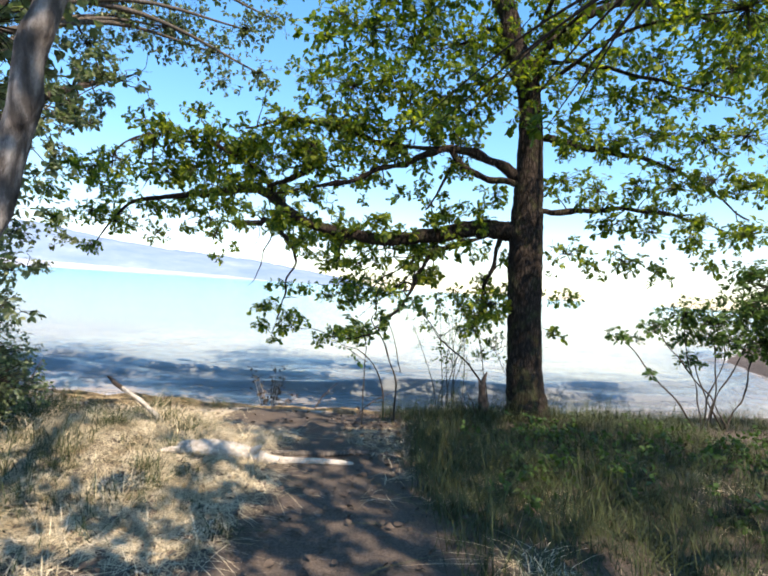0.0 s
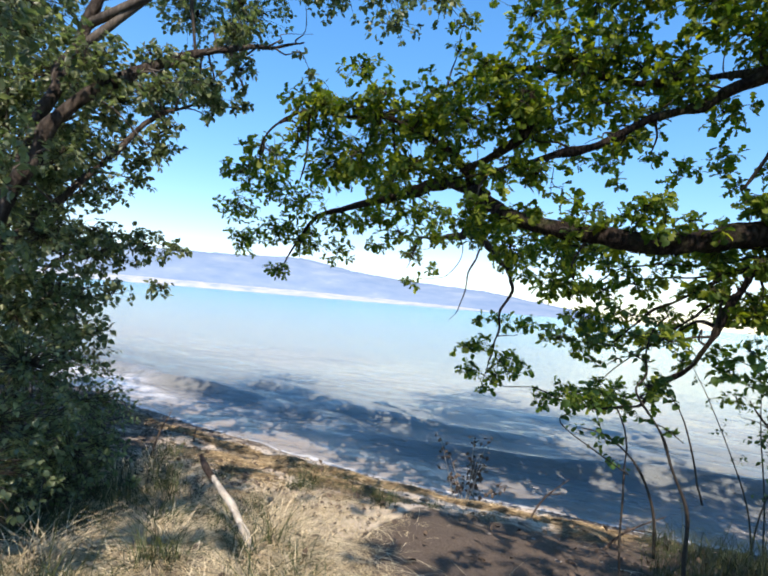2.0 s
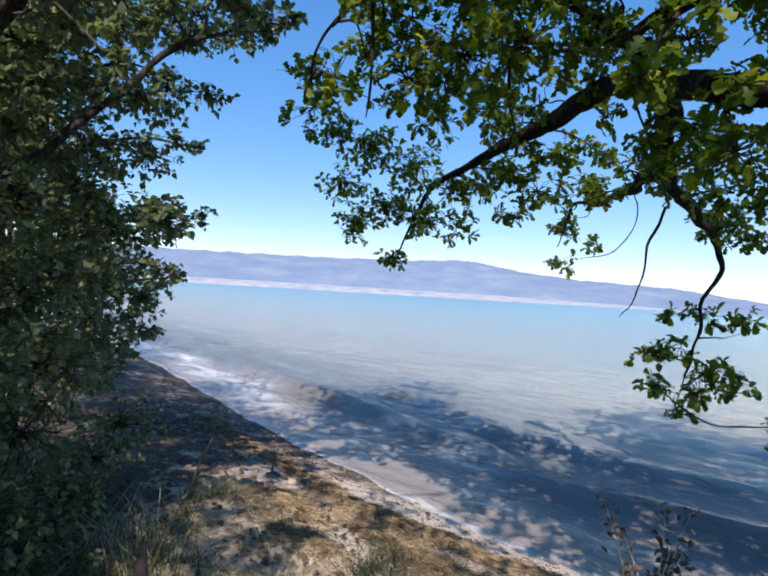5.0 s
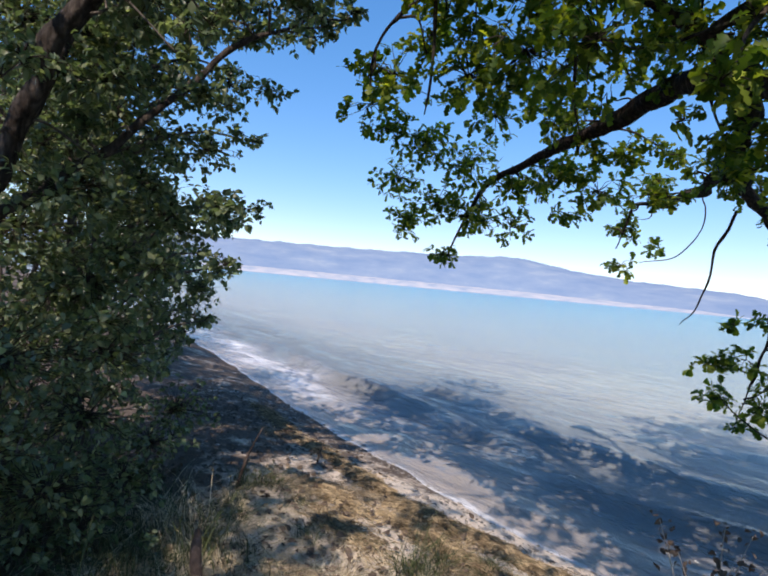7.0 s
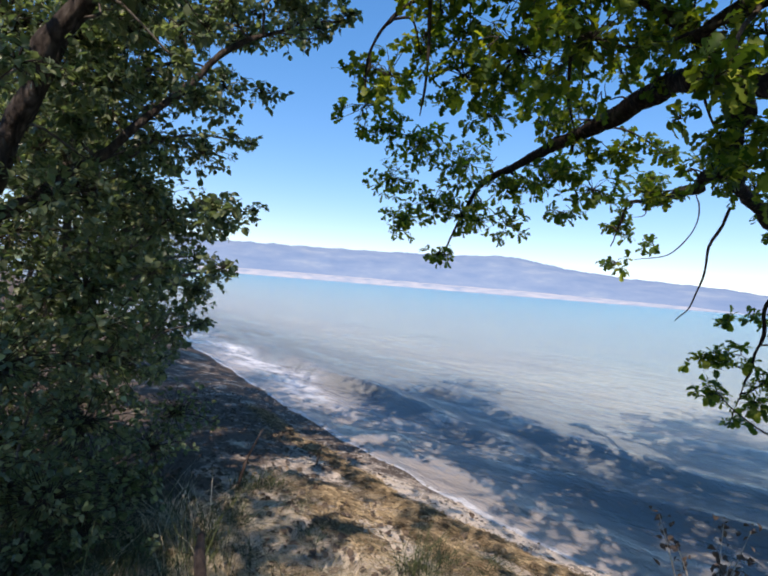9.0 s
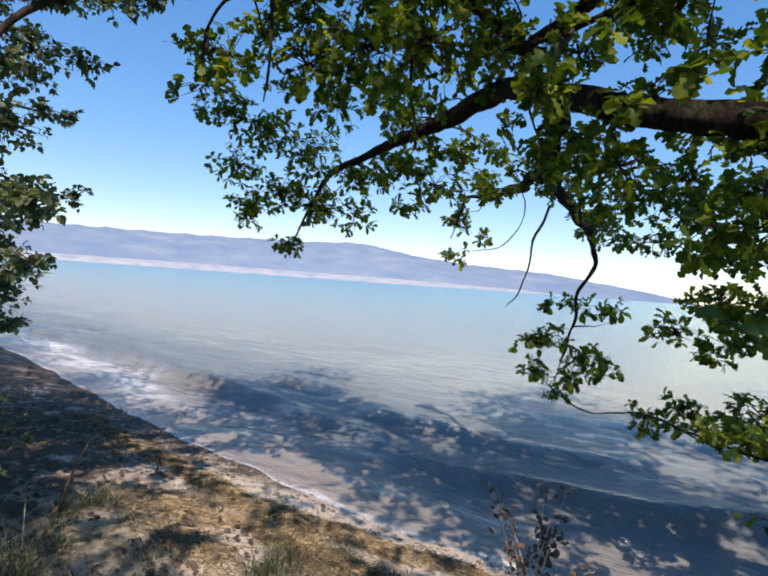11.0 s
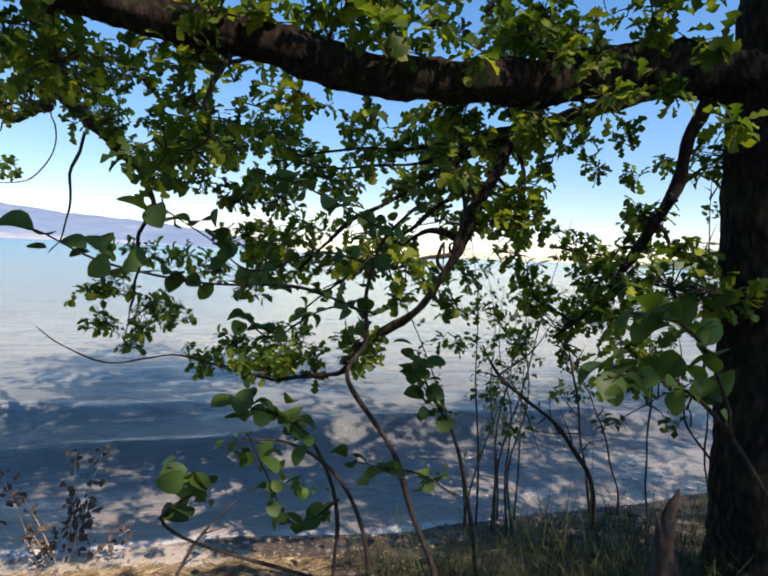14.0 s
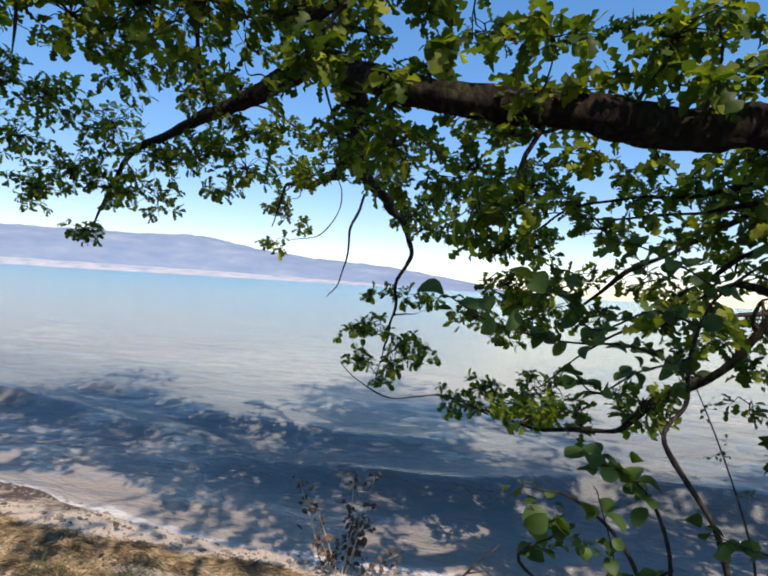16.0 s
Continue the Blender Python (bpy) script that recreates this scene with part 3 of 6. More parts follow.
OAK_STUB = [(-1.83, 8.80, 2.49, 0.056), (-2.22, 9.60, 2.53, 0.052), (-2.82, 10.50, 2.58, 0.042), (-3.29, 10.80, 2.59, 0.018), (-3.55, 11.00, 2.15, 0.006)]
OAK_TWIG_A = [(-2.09, 10.00, 2.39, 0.014), (-2.31, 10.30, 1.99, 0.012), (-2.47, 10.60, 1.61, 0.009), (-2.71, 10.80, 1.35, 0.004)]
OAK_TWIG_B = [(-2.40, 10.10, 2.57, 0.006), (-2.41, 10.20, 2.26, 0.006), (-2.62, 10.30, 2.01, 0.005), (-3.02, 10.40, 1.95, 0.003)]
OAK_FORK_UP = [(-1.62, 7.90, 2.72, 0.056), (-1.70, 7.70, 2.85, 0.050), (-1.89, 7.70, 3.07, 0.040), (-2.06, 7.40, 3.17, 0.024), (-2.35, 7.30, 3.25, 0.020), (-2.72, 7.20, 3.29, 0.014), (-3.09, 7.10, 3.33, 0.012), (-3.36, 7.05, 3.25, 0.011), (-3.59, 7.05, 3.06, 0.009), (-3.64, 7.05, 2.78, 0.004)]
OAK_FORK_RIGHT = [(-1.67, 7.50, 2.81, 0.030), (-1.44, 7.40, 2.87, 0.034), (-1.18, 7.30, 2.98, 0.038), (-1.04, 7.20, 3.15, 0.042), (-1.02, 7.10, 3.35, 0.045)]
OAK_TWIG_C = [(-2.31, 7.30, 3.23, 0.016), (-2.36, 7.50, 3.04, 0.014), (-2.43, 7.70, 2.80, 0.012), (-2.48, 7.90, 2.56, 0.006)]
OAK_TWIG_D = [(-3.11, 7.10, 3.32, 0.012), (-3.15, 7.15, 3.10, 0.010), (-3.17, 7.20, 2.87, 0.009), (-3.31, 7.30, 2.65, 0.004)]
OAK_SECOND_LIMB = [(1.89, 7.35, 3.07, 0.077), (1.33, 7.30, 3.33, 0.063), (0.89, 7.25, 3.42, 0.052), (0.40, 7.20, 3.27, 0.042), (-0.17, 7.15, 3.04, 0.034), (-0.61, 7.10, 2.85, 0.032), (-1.12, 7.10, 2.74, 0.017), (-1.63, 7.10, 2.64, 0.007)]
OAK_SECOND_STRUT = [(1.89, 7.35, 2.99, 0.049), (1.28, 7.30, 3.08, 0.042), (0.97, 7.28, 3.22, 0.036), (0.82, 7.25, 3.40, 0.035)]
OAK_THIRD_LIMB = [(0.89, 7.25, 3.42, 0.035), (0.40, 7.30, 3.44, 0.029), (-0.14, 7.70, 3.56, 0.032), (-0.71, 7.70, 3.68, 0.028), (-1.40, 7.60, 3.79, 0.021), (-2.05, 7.50, 3.59, 0.010)]
OAK_SPRIG = [(0.89, 7.50, 3.39, 0.030), (0.72, 7.55, 2.94, 0.020), (0.53, 7.60, 2.63, 0.010)]
OAK_RIGHT_LOW = [(1.95, 7.35, 2.67, 0.044), (2.85, 7.70, 2.78, 0.036), (3.45, 7.50, 2.80, 0.028), (4.08, 7.40, 2.73, 0.016), (4.57, 7.30, 2.57, 0.008)]
OAK_RIGHT_MID = [(1.87, 7.35, 3.71, 0.050), (2.75, 8.00, 3.79, 0.045), (3.72, 8.20, 3.74, 0.035), (4.70, 8.30, 3.43, 0.022), (5.56, 8.30, 2.90, 0.012)]
OAK_RIGHT_HIGH = [(1.91, 7.30, 4.68, 0.035), (2.57, 7.70, 4.91, 0.035), (3.10, 7.60, 4.76, 0.025), (4.02, 7.50, 4.54, 0.020), (4.72, 7.50, 4.42, 0.010)]
OAK_DROOP = [(1.35, 7.42, 2.29, 0.024), (1.10, 7.40, 2.20, 0.026), (0.85, 7.40, 2.10, 0.022), (0.62, 7.40, 2.00, 0.023), (0.50, 7.40, 1.82, 0.023), (0.44, 7.40, 1.61, 0.022), (0.34, 7.40, 1.43, 0.022), (0.25, 7.50, 1.25, 0.021), (0.06, 7.70, 1.04, 0.021), (-0.07, 8.00, 0.85, 0.016), (-0.42, 8.50, 0.68, 0.010), (-0.88, 9.20, 0.62, 0.006)]
OAK_DROOP_TIP = [(-0.74, 9.00, 0.62, 0.008), (-1.04, 8.80, 0.77, 0.006), (-1.20, 8.60, 0.77, 0.005), (-1.36, 8.40, 0.77, 0.005), (-1.52, 8.20, 0.91, 0.004), (-1.61, 8.10, 1.04, 0.002)]
OAK_LOW_RIGHT = [(1.56, 7.40, 2.27, 0.034), (1.51, 7.50, 1.95, 0.029), (1.43, 7.60, 1.64, 0.024), (1.44, 7.80, 1.43, 0.019), (1.52, 8.20, 1.21, 0.017), (1.32, 8.30, 1.00, 0.008)]
CLUMPS_HIGH_LEFT = [
    (-0.38, 7.61, 5.13, 0.62), (0.26, 7.92, 5.17, 0.68), (0.91, 7.35, 4.89, 0.56), (-1.21, 7.91, 4.46, 0.44), (-0.59, 7.47, 4.26, 0.58), (0.08, 7.55, 4.30, 0.55),
    (0.66, 7.83, 4.30, 0.50), (1.06, 7.54, 3.99, 0.38), (-1.40, 7.63, 3.72, 0.42), (-0.74, 7.27, 3.65, 0.46), (-0.22, 7.78, 3.73, 0.42), (1.27, 7.63, 5.24, 0.44),
    (-0.80, 7.48, 5.28, 0.36), (0.44, 7.80, 5.56, 0.53), (1.16, 7.46, 4.41, 0.42),
]
CLUMPS_SUNNY = [
    (-2.42, 7.23, 3.30, 0.51), (-2.97, 7.26, 3.47, 0.31), (-2.07, 7.62, 3.43, 0.46), (-1.54, 7.11, 3.13, 0.39), (-3.40, 7.47, 3.57, 0.29), (-2.72, 7.56, 3.03, 0.46),
    (-2.05, 7.18, 2.79, 0.39), (-1.02, 7.09, 3.16, 0.35), (-3.59, 7.24, 2.97, 0.32), (-4.12, 7.51, 2.93, 0.26), (-3.07, 7.44, 2.91, 0.35),
]
CLUMPS_LIMB = [
    (-5.12, 8.71, 3.19, 0.31), (-5.01, 9.12, 3.11, 0.35), (-4.92, 9.81, 3.03, 0.38), (-6.20, 9.86, 2.97, 0.35), (-5.29, 9.72, 2.56, 0.35), (-6.22, 10.15, 2.44, 0.36),
    (-4.99, 9.99, 2.40, 0.32), (-5.59, 10.26, 1.95, 0.24), (-4.24, 9.76, 2.67, 0.32), (-4.04, 9.53, 2.21, 0.22), (-3.43, 9.42, 2.69, 0.29), (-3.55, 9.81, 2.37, 0.19),
    (-2.79, 9.15, 2.76, 0.26), (-3.13, 9.56, 2.54, 0.26), (-2.75, 9.77, 2.52, 0.18), (-3.56, 9.32, 3.34, 0.29), (-3.88, 8.85, 3.17, 0.28), (-3.25, 10.50, 1.92, 0.15),
    (-2.96, 10.54, 2.12, 0.12),
]
CLUMPS_LOW = [
    (-1.90, 9.91, 2.53, 0.23), (-1.69, 10.41, 2.24, 0.22), (-1.36, 9.73, 2.34, 0.22), (-1.06, 8.91, 2.33, 0.23), (-0.81, 9.28, 2.27, 0.24), (-1.11, 9.51, 2.00, 0.18),
    (-0.54, 9.21, 2.33, 0.26), (-0.73, 9.37, 1.88, 0.20), (-0.46, 9.66, 1.91, 0.24), (-0.93, 9.53, 1.29, 0.21), (-0.65, 9.58, 1.48, 0.28), (-0.39, 9.18, 1.43, 0.26),
    (-0.67, 9.55, 1.19, 0.18), (-1.15, 10.20, 0.46, 0.18), (-0.86, 10.14, 0.59, 0.21), (-0.55, 9.31, 0.68, 0.22), (-0.32, 9.53, 0.73, 0.23), (-2.20, 9.50, 2.71, 0.20),
    (-1.51, 8.67, 2.57, 0.20),
]
CLUMPS_SPRAY = [
    (-2.46, 11.79, 1.39, 0.16), (-2.08, 11.79, 1.43, 0.21), (-1.72, 11.80, 1.39, 0.19), (-2.68, 11.74, 0.90, 0.20), (-2.28, 11.67, 1.02, 0.17), (-1.95, 11.97, 0.78, 0.19),
    (-2.59, 11.97, 0.49, 0.22), (-2.19, 11.96, 0.49, 0.19), (-1.76, 11.96, 0.65, 0.15), (-2.46, 12.35, 0.13, 0.16),
]
CLUMPS_RIGHT = [
    # this row is added, partly out of view, to shade water on the right
    (6.21, 8.42, 5.52, 0.95), (7.22, 9.03, 5.21, 0.95), (8.04, 8.63, 6.02, 1.05), (6.83, 7.61, 4.63, 0.80), (6.62, 8.92, 3.61, 0.60),
    (2.28, 7.73, 5.25, 0.42), (2.68, 7.59, 4.70, 0.45), (3.15, 7.61, 5.01, 0.42), (3.64, 7.61, 4.98, 0.47), (3.23, 8.04, 4.55, 0.55), (3.84, 7.79, 4.46, 0.55),
    (4.41, 7.82, 4.76, 0.49), (4.74, 7.58, 4.90, 0.66), (5.13, 7.83, 5.66, 0.62), (4.27, 7.44, 5.42, 0.49), (2.53, 7.39, 3.83, 0.42), (3.31, 7.95, 3.87, 0.46),
    (3.66, 7.36, 3.80, 0.51), (4.65, 8.04, 3.98, 0.50), (5.20, 7.93, 4.06, 0.51), (2.54, 7.90, 3.23, 0.33), (2.85, 7.38, 3.01, 0.38), (3.43, 7.50, 3.11, 0.40),
    (4.21, 7.94, 3.24, 0.43), (4.57, 7.65, 3.31, 0.39), (5.22, 7.79, 3.31, 0.41),
]
CLUMPS_RIGHT_LOW = [
    (3.16, 7.59, 2.59, 0.32), (3.81, 7.78, 2.55, 0.34), (4.41, 7.69, 2.47, 0.31), (4.91, 7.31, 2.54, 0.42), (2.49, 7.36, 2.12, 0.30), (2.99, 7.76, 2.00, 0.25),
    (3.14, 7.15, 2.05, 0.30), (3.89, 7.72, 1.98, 0.26), (2.58, 7.71, 1.51, 0.22), (2.40, 7.48, 1.00, 0.18), (4.51, 7.36, 2.11, 0.22), (1.44, 7.34, 2.85, 0.26),
    (1.25, 7.33, 2.63, 0.23), (1.49, 7.46, 1.38, 0.33), (1.32, 7.50, 0.96, 0.23),
]
CLUMPS_DROOP = [
    (-0.93, 9.28, 2.22, 0.22), (-0.52, 9.54, 2.37, 0.20), (-0.22, 8.87, 2.09, 0.16), (0.20, 9.00, 2.25, 0.19), (0.57, 8.86, 2.15, 0.20), (0.34, 8.52, 1.86, 0.14),
    (-0.79, 9.36, 1.91, 0.13), (-0.68, 9.11, 1.58, 0.16), (-0.33, 8.72, 1.62, 0.12), (-0.47, 9.19, 1.30, 0.16), (-0.07, 8.62, 1.40, 0.14), (-0.14, 8.63, 1.62, 0.12),
    (0.15, 8.38, 1.63, 0.11), (0.58, 8.19, 2.23, 0.14), (-0.89, 9.32, 0.61, 0.11), (-0.56, 8.75, 0.70, 0.14), (-0.30, 8.43, 0.80, 0.12), (-0.14, 8.46, 0.70, 0.09),
    (-0.02, 8.27, 0.98, 0.08), (-1.37, 9.70, 2.03, 0.14),
]
CLUMPS_BEHIND = [
    (0.89, 8.86, 1.37, 0.15), (0.95, 8.45, 1.13, 0.12), (1.17, 8.57, 1.52, 0.18), (1.55, 8.69, 1.61, 0.19), (1.79, 8.65, 1.55, 0.18), (1.48, 8.89, 1.24, 0.20),
    (1.77, 8.85, 1.18, 0.20), (1.39, 8.99, 0.89, 0.15), (1.43, 8.37, 0.96, 0.13), (1.84, 8.56, 1.11, 0.14), (1.90, 8.49, 1.69, 0.12), (0.74, 8.50, 0.96, 0.09),
    (1.29, 7.85, 2.01, 0.07), (1.86, 8.43, 2.10, 0.10), (2.18, 8.54, 2.21, 0.09),
]
CLUMPS_UPPER_TOP = [
    # this row is added to shade the hanging spray and the water
    (-0.18, 8.31, 6.02, 0.70), (-0.62, 8.93, 5.21, 0.55), (0.41, 7.62, 7.03, 0.70), (-1.21, 9.02, 5.63, 0.60), (0.92, 8.61, 6.62, 0.80),
    (1.78, 8.72, 6.91, 0.81), (0.78, 7.37, 5.89, 0.67), (2.59, 8.49, 6.75, 0.80), (0.03, 7.27, 5.98, 0.66), (3.26, 7.92, 6.67, 0.78), (1.22, 7.24, 6.90, 0.86),
    (0.42, 8.24, 7.65, 0.89), (2.43, 8.52, 8.07, 1.04), (1.24, 7.77, 8.41, 1.08), (-0.57, 8.72, 7.71, 0.83), (3.57, 8.49, 8.28, 0.98), (1.95, 7.61, 8.67, 1.01),
    (0.39, 8.04, 8.89, 0.94), (1.25, 8.36, 10.30, 1.05),
]
CLUMPS_TRUNK_TOP = [
    (1.08, 7.16, 4.62, 0.35), (1.46, 6.83, 4.28, 0.33), (1.86, 7.07, 4.52, 0.35), (2.10, 6.99, 4.18, 0.31), (1.31, 7.07, 4.12, 0.25), (1.60, 6.82, 3.85, 0.20),
    (0.77, 6.82, 4.27, 0.27), (0.57, 6.87, 3.87, 0.21), (0.27, 7.19, 3.75, 0.19), (-0.01, 6.92, 3.30, 0.16), (1.06, 7.04, 3.67, 0.18),
]
CLUMPS_CROWN_EDGE = [
    (-0.99, 7.10, 3.35, 0.16), (-0.70, 7.34, 3.45, 0.17), (-0.45, 7.23, 3.25, 0.18), (-0.34, 7.19, 2.93, 0.14), (-0.59, 7.41, 3.16, 0.13), (-0.34, 7.58, 2.66, 0.12),
    (-0.45, 7.58, 2.31, 0.11), (-0.30, 7.40, 2.13, 0.13), (-1.37, 7.50, 3.69, 0.15),
]
CLUMPS_LIMB_BACK = [
    (-2.10, 8.37, 3.34, 0.15), (-1.25, 8.44, 3.34, 0.13), (-0.91, 8.64, 3.31, 0.12), (-0.52, 8.25, 3.08, 0.11), (-0.03, 8.45, 3.16, 0.14), (0.22, 8.32, 3.00, 0.13),
    (0.54, 8.55, 3.17, 0.16), (0.62, 8.43, 2.85, 0.12), (-2.74, 8.22, 3.12, 0.13), (0.02, 8.41, 2.25, 0.11), (0.33, 8.25, 2.14, 0.11), (0.53, 8.13, 2.07, 0.12),
    (-1.16, 8.17, 2.39, 0.10),
]
CLUMPS_UPPER_FILL = [
    (0.55, 7.41, 3.76, 0.34), (0.21, 7.32, 4.02, 0.30), (-0.92, 7.43, 3.89, 0.30), (0.81, 7.52, 4.21, 0.30), (-0.19, 7.22, 4.23, 0.30),
    (-1.02, 7.71, 3.22, 0.28), (-0.61, 7.83, 3.49, 0.30), (-0.22, 7.72, 3.31, 0.28), (0.11, 7.63, 3.68, 0.33), (-0.48, 7.64, 3.91, 0.30), (0.42, 7.82, 3.33, 0.24),
]
CLUMPS_LIMB_FRONT = [
    (-0.82, 6.68, 2.27, 0.03), (-0.40, 6.89, 2.24, 0.03), (-0.06, 6.74, 2.17, 0.04), (-1.05, 6.84, 2.24, 0.04), (-1.48, 6.80, 2.19, 0.05),
]
CLUMPS_EAST_BACK = [
    (-1.62, 8.20, 3.00, 0.11), (-1.16, 8.28, 3.03, 0.11), (-0.83, 8.56, 3.16, 0.11), (-0.45, 8.57, 3.12, 0.12), (0.12, 8.06, 2.88, 0.10), (0.42, 8.00, 2.88, 0.11),
    (0.82, 8.27, 2.97, 0.13), (1.14, 8.54, 2.92, 0.13), (-2.47, 8.49, 3.14, 0.13), (-3.16, 8.54, 3.11, 0.16), (0.41, 8.49, 2.29, 0.10), (0.65, 8.10, 2.18, 0.10),
    (1.14, 8.59, 2.29, 0.14),
]
ALDER_STEM = [(0.24, 6.90, 0.26, 0.018), (0.15, 6.90, 0.56, 0.015), (0.05, 6.85, 0.83, 0.013), (-0.11, 6.80, 1.07, 0.011), (-0.06, 6.80, 1.20, 0.010), (-0.07, 6.75, 1.36, 0.008), (-0.04, 6.70, 1.51, 0.008), (0.04, 6.60, 1.62, 0.005)]
ALDER_ARM_A = [(-0.04, 6.75, 1.30, 0.009), (-0.26, 6.50, 1.38, 0.006), (-0.42, 6.35, 1.40, 0.005), (-0.56, 6.20, 1.44, 0.004), (-0.64, 6.15, 1.46, 0.003), (-0.72, 6.10, 1.50, 0.002)]
ALDER_ARM_B = [(-0.05, 6.72, 1.45, 0.007), (-0.21, 6.60, 1.48, 0.005), (-0.38, 6.40, 1.44, 0.004), (-0.46, 6.30, 1.50, 0.003), (-0.55, 6.15, 1.57, 0.002)]
ALDER_ARM_C = [(-0.07, 6.75, 1.35, 0.007), (-0.23, 6.65, 1.31, 0.005), (-0.34, 6.60, 1.24, 0.004), (-0.41, 6.55, 1.30, 0.002)]
ALDER_ARM_D = [(-0.01, 6.68, 1.54, 0.006), (-0.15, 6.50, 1.60, 0.005), (-0.27, 6.40, 1.64, 0.004), (-0.38, 6.30, 1.65, 0.002)]
ALDER_SHOOT = [(-0.15, 6.50, 0.55, 0.012), (-0.15, 6.50, 0.78, 0.011), (-0.23, 6.40, 1.01, 0.009), (-0.30, 6.35, 1.10, 0.006), (-0.40, 6.30, 1.15, 0.003)]
ALDER_LOW = [(-0.13, 6.50, 0.60, 0.009), (-0.33, 6.35, 0.75, 0.007), (-0.53, 6.25, 0.90, 0.006), (-0.46, 6.20, 1.01, 0.004), (-0.52, 6.20, 1.05, 0.002)]
ALDER_LOW_B = [(-0.15, 6.50, 0.83, 0.006), (-0.26, 6.45, 0.80, 0.005), (-0.34, 6.35, 0.97, 0.003), (-0.38, 6.30, 1.08, 0.002)]
SAPLING_A = [(1.80, 8.30, -0.59, 0.044), (1.62, 8.30, 0.08, 0.038), (1.30, 8.20, 0.47, 0.032), (0.93, 8.10, 0.77, 0.020), (0.75, 8.00, 1.00, 0.010)]
SAPLING_B = [(1.85, 8.50, -0.72, 0.025), (1.69, 8.50, 0.20, 0.020), (1.58, 8.50, 0.78, 0.015), (1.44, 8.50, 1.27, 0.006)]
SAPLING_C = [(2.41, 8.80, -0.27, 0.018), (2.37, 8.80, 0.53, 0.016), (2.33, 8.80, 1.28, 0.013), (2.28, 8.80, 1.90, 0.005)]
SAPLING_D = [(2.60, 8.40, -0.20, 0.018), (2.51, 8.40, 0.64, 0.015), (2.47, 8.40, 1.45, 0.012), (2.40, 8.40, 2.20, 0.004)]
SAPLING_E = [(2.30, 9.00, -0.32, 0.016), (2.08, 9.00, 0.28, 0.014), (1.89, 9.00, 0.63, 0.010), (1.66, 9.00, 1.09, 0.004)]
SAPLING_F = [(2.36, 8.00, 0.13, 0.020), (2.01, 7.90, 0.56, 0.015), (1.90, 7.90, 0.77, 0.012), (1.42, 7.80, 0.60, 0.004)]
CLUMPS_ABOVE = [
    (-2.57, 7.11, 2.91, 0.17), (-2.15, 7.04, 2.78, 0.14), (-1.34, 6.98, 2.64, 0.11), (-1.10, 6.74, 2.50, 0.12), (-0.96, 6.95, 2.54, 0.13), (-0.81, 7.09, 2.61, 0.16),
    (-0.68, 6.97, 2.43, 0.12), (-1.49, 7.44, 2.42, 0.12), (-1.40, 7.98, 2.43, 0.15), (-1.54, 8.07, 2.28, 0.12), (-1.34, 8.08, 2.13, 0.12), (-1.12, 7.87, 2.30, 0.13),
    (-0.88, 7.80, 2.30, 0.12), (-0.71, 7.68, 2.07, 0.13), (-1.01, 8.34, 2.08, 0.14), (-0.60, 7.68, 2.23, 0.15), (-2.22, 7.69, 2.65, 0.15), (-2.45, 7.47, 2.78, 0.15),
    (-3.04, 7.78, 2.91, 0.18), (-3.44, 7.74, 2.91, 0.17), (-1.85, 7.18, 2.69, 0.11), (-3.97, 7.86, 3.13, 0.16),
]
CLUMPS_OVER_LIMB = [
    (-0.64, 7.16, 2.29, 0.09), (-0.40, 7.11, 2.26, 0.08), (-0.19, 7.08, 2.23, 0.08), (-0.05, 7.05, 2.27, 0.07), (0.18, 6.99, 2.29, 0.08), (0.58, 7.35, 2.46, 0.09),
    (0.88, 7.51, 2.53, 0.07), (1.32, 7.50, 2.55, 0.07), (0.35, 7.07, 2.25, 0.07), (0.06, 7.02, 2.22, 0.06), (0.98, 7.33, 2.41, 0.06), (1.22, 6.87, 2.03, 0.06),
    (1.26, 6.99, 2.35, 0.07), (-0.30, 7.15, 2.35, 0.09), (1.13, 7.41, 2.63, 0.08),
]
CLUMPS_UNDER_LIMB = [
    (-1.08, 8.08, 2.28, 0.12), (-0.84, 8.06, 2.23, 0.12), (-0.51, 7.75, 2.15, 0.11), (-0.24, 7.75, 2.18, 0.09), (0.05, 7.86, 2.21, 0.10), (0.35, 7.94, 2.20, 0.10),
    (0.51, 7.68, 2.11, 0.09), (0.72, 7.59, 2.16, 0.09), (1.14, 8.09, 2.06, 0.10), (1.47, 7.89, 2.21, 0.10), (-1.77, 8.37, 2.30, 0.16), (-1.49, 7.94, 2.43, 0.14),
    (-1.31, 8.43, 2.17, 0.12), (1.23, 7.98, 2.16, 0.10), (0.83, 8.12, 2.05, 0.10), (-0.03, 8.56, 1.90, 0.12), (0.57, 8.42, 1.80, 0.10),
]
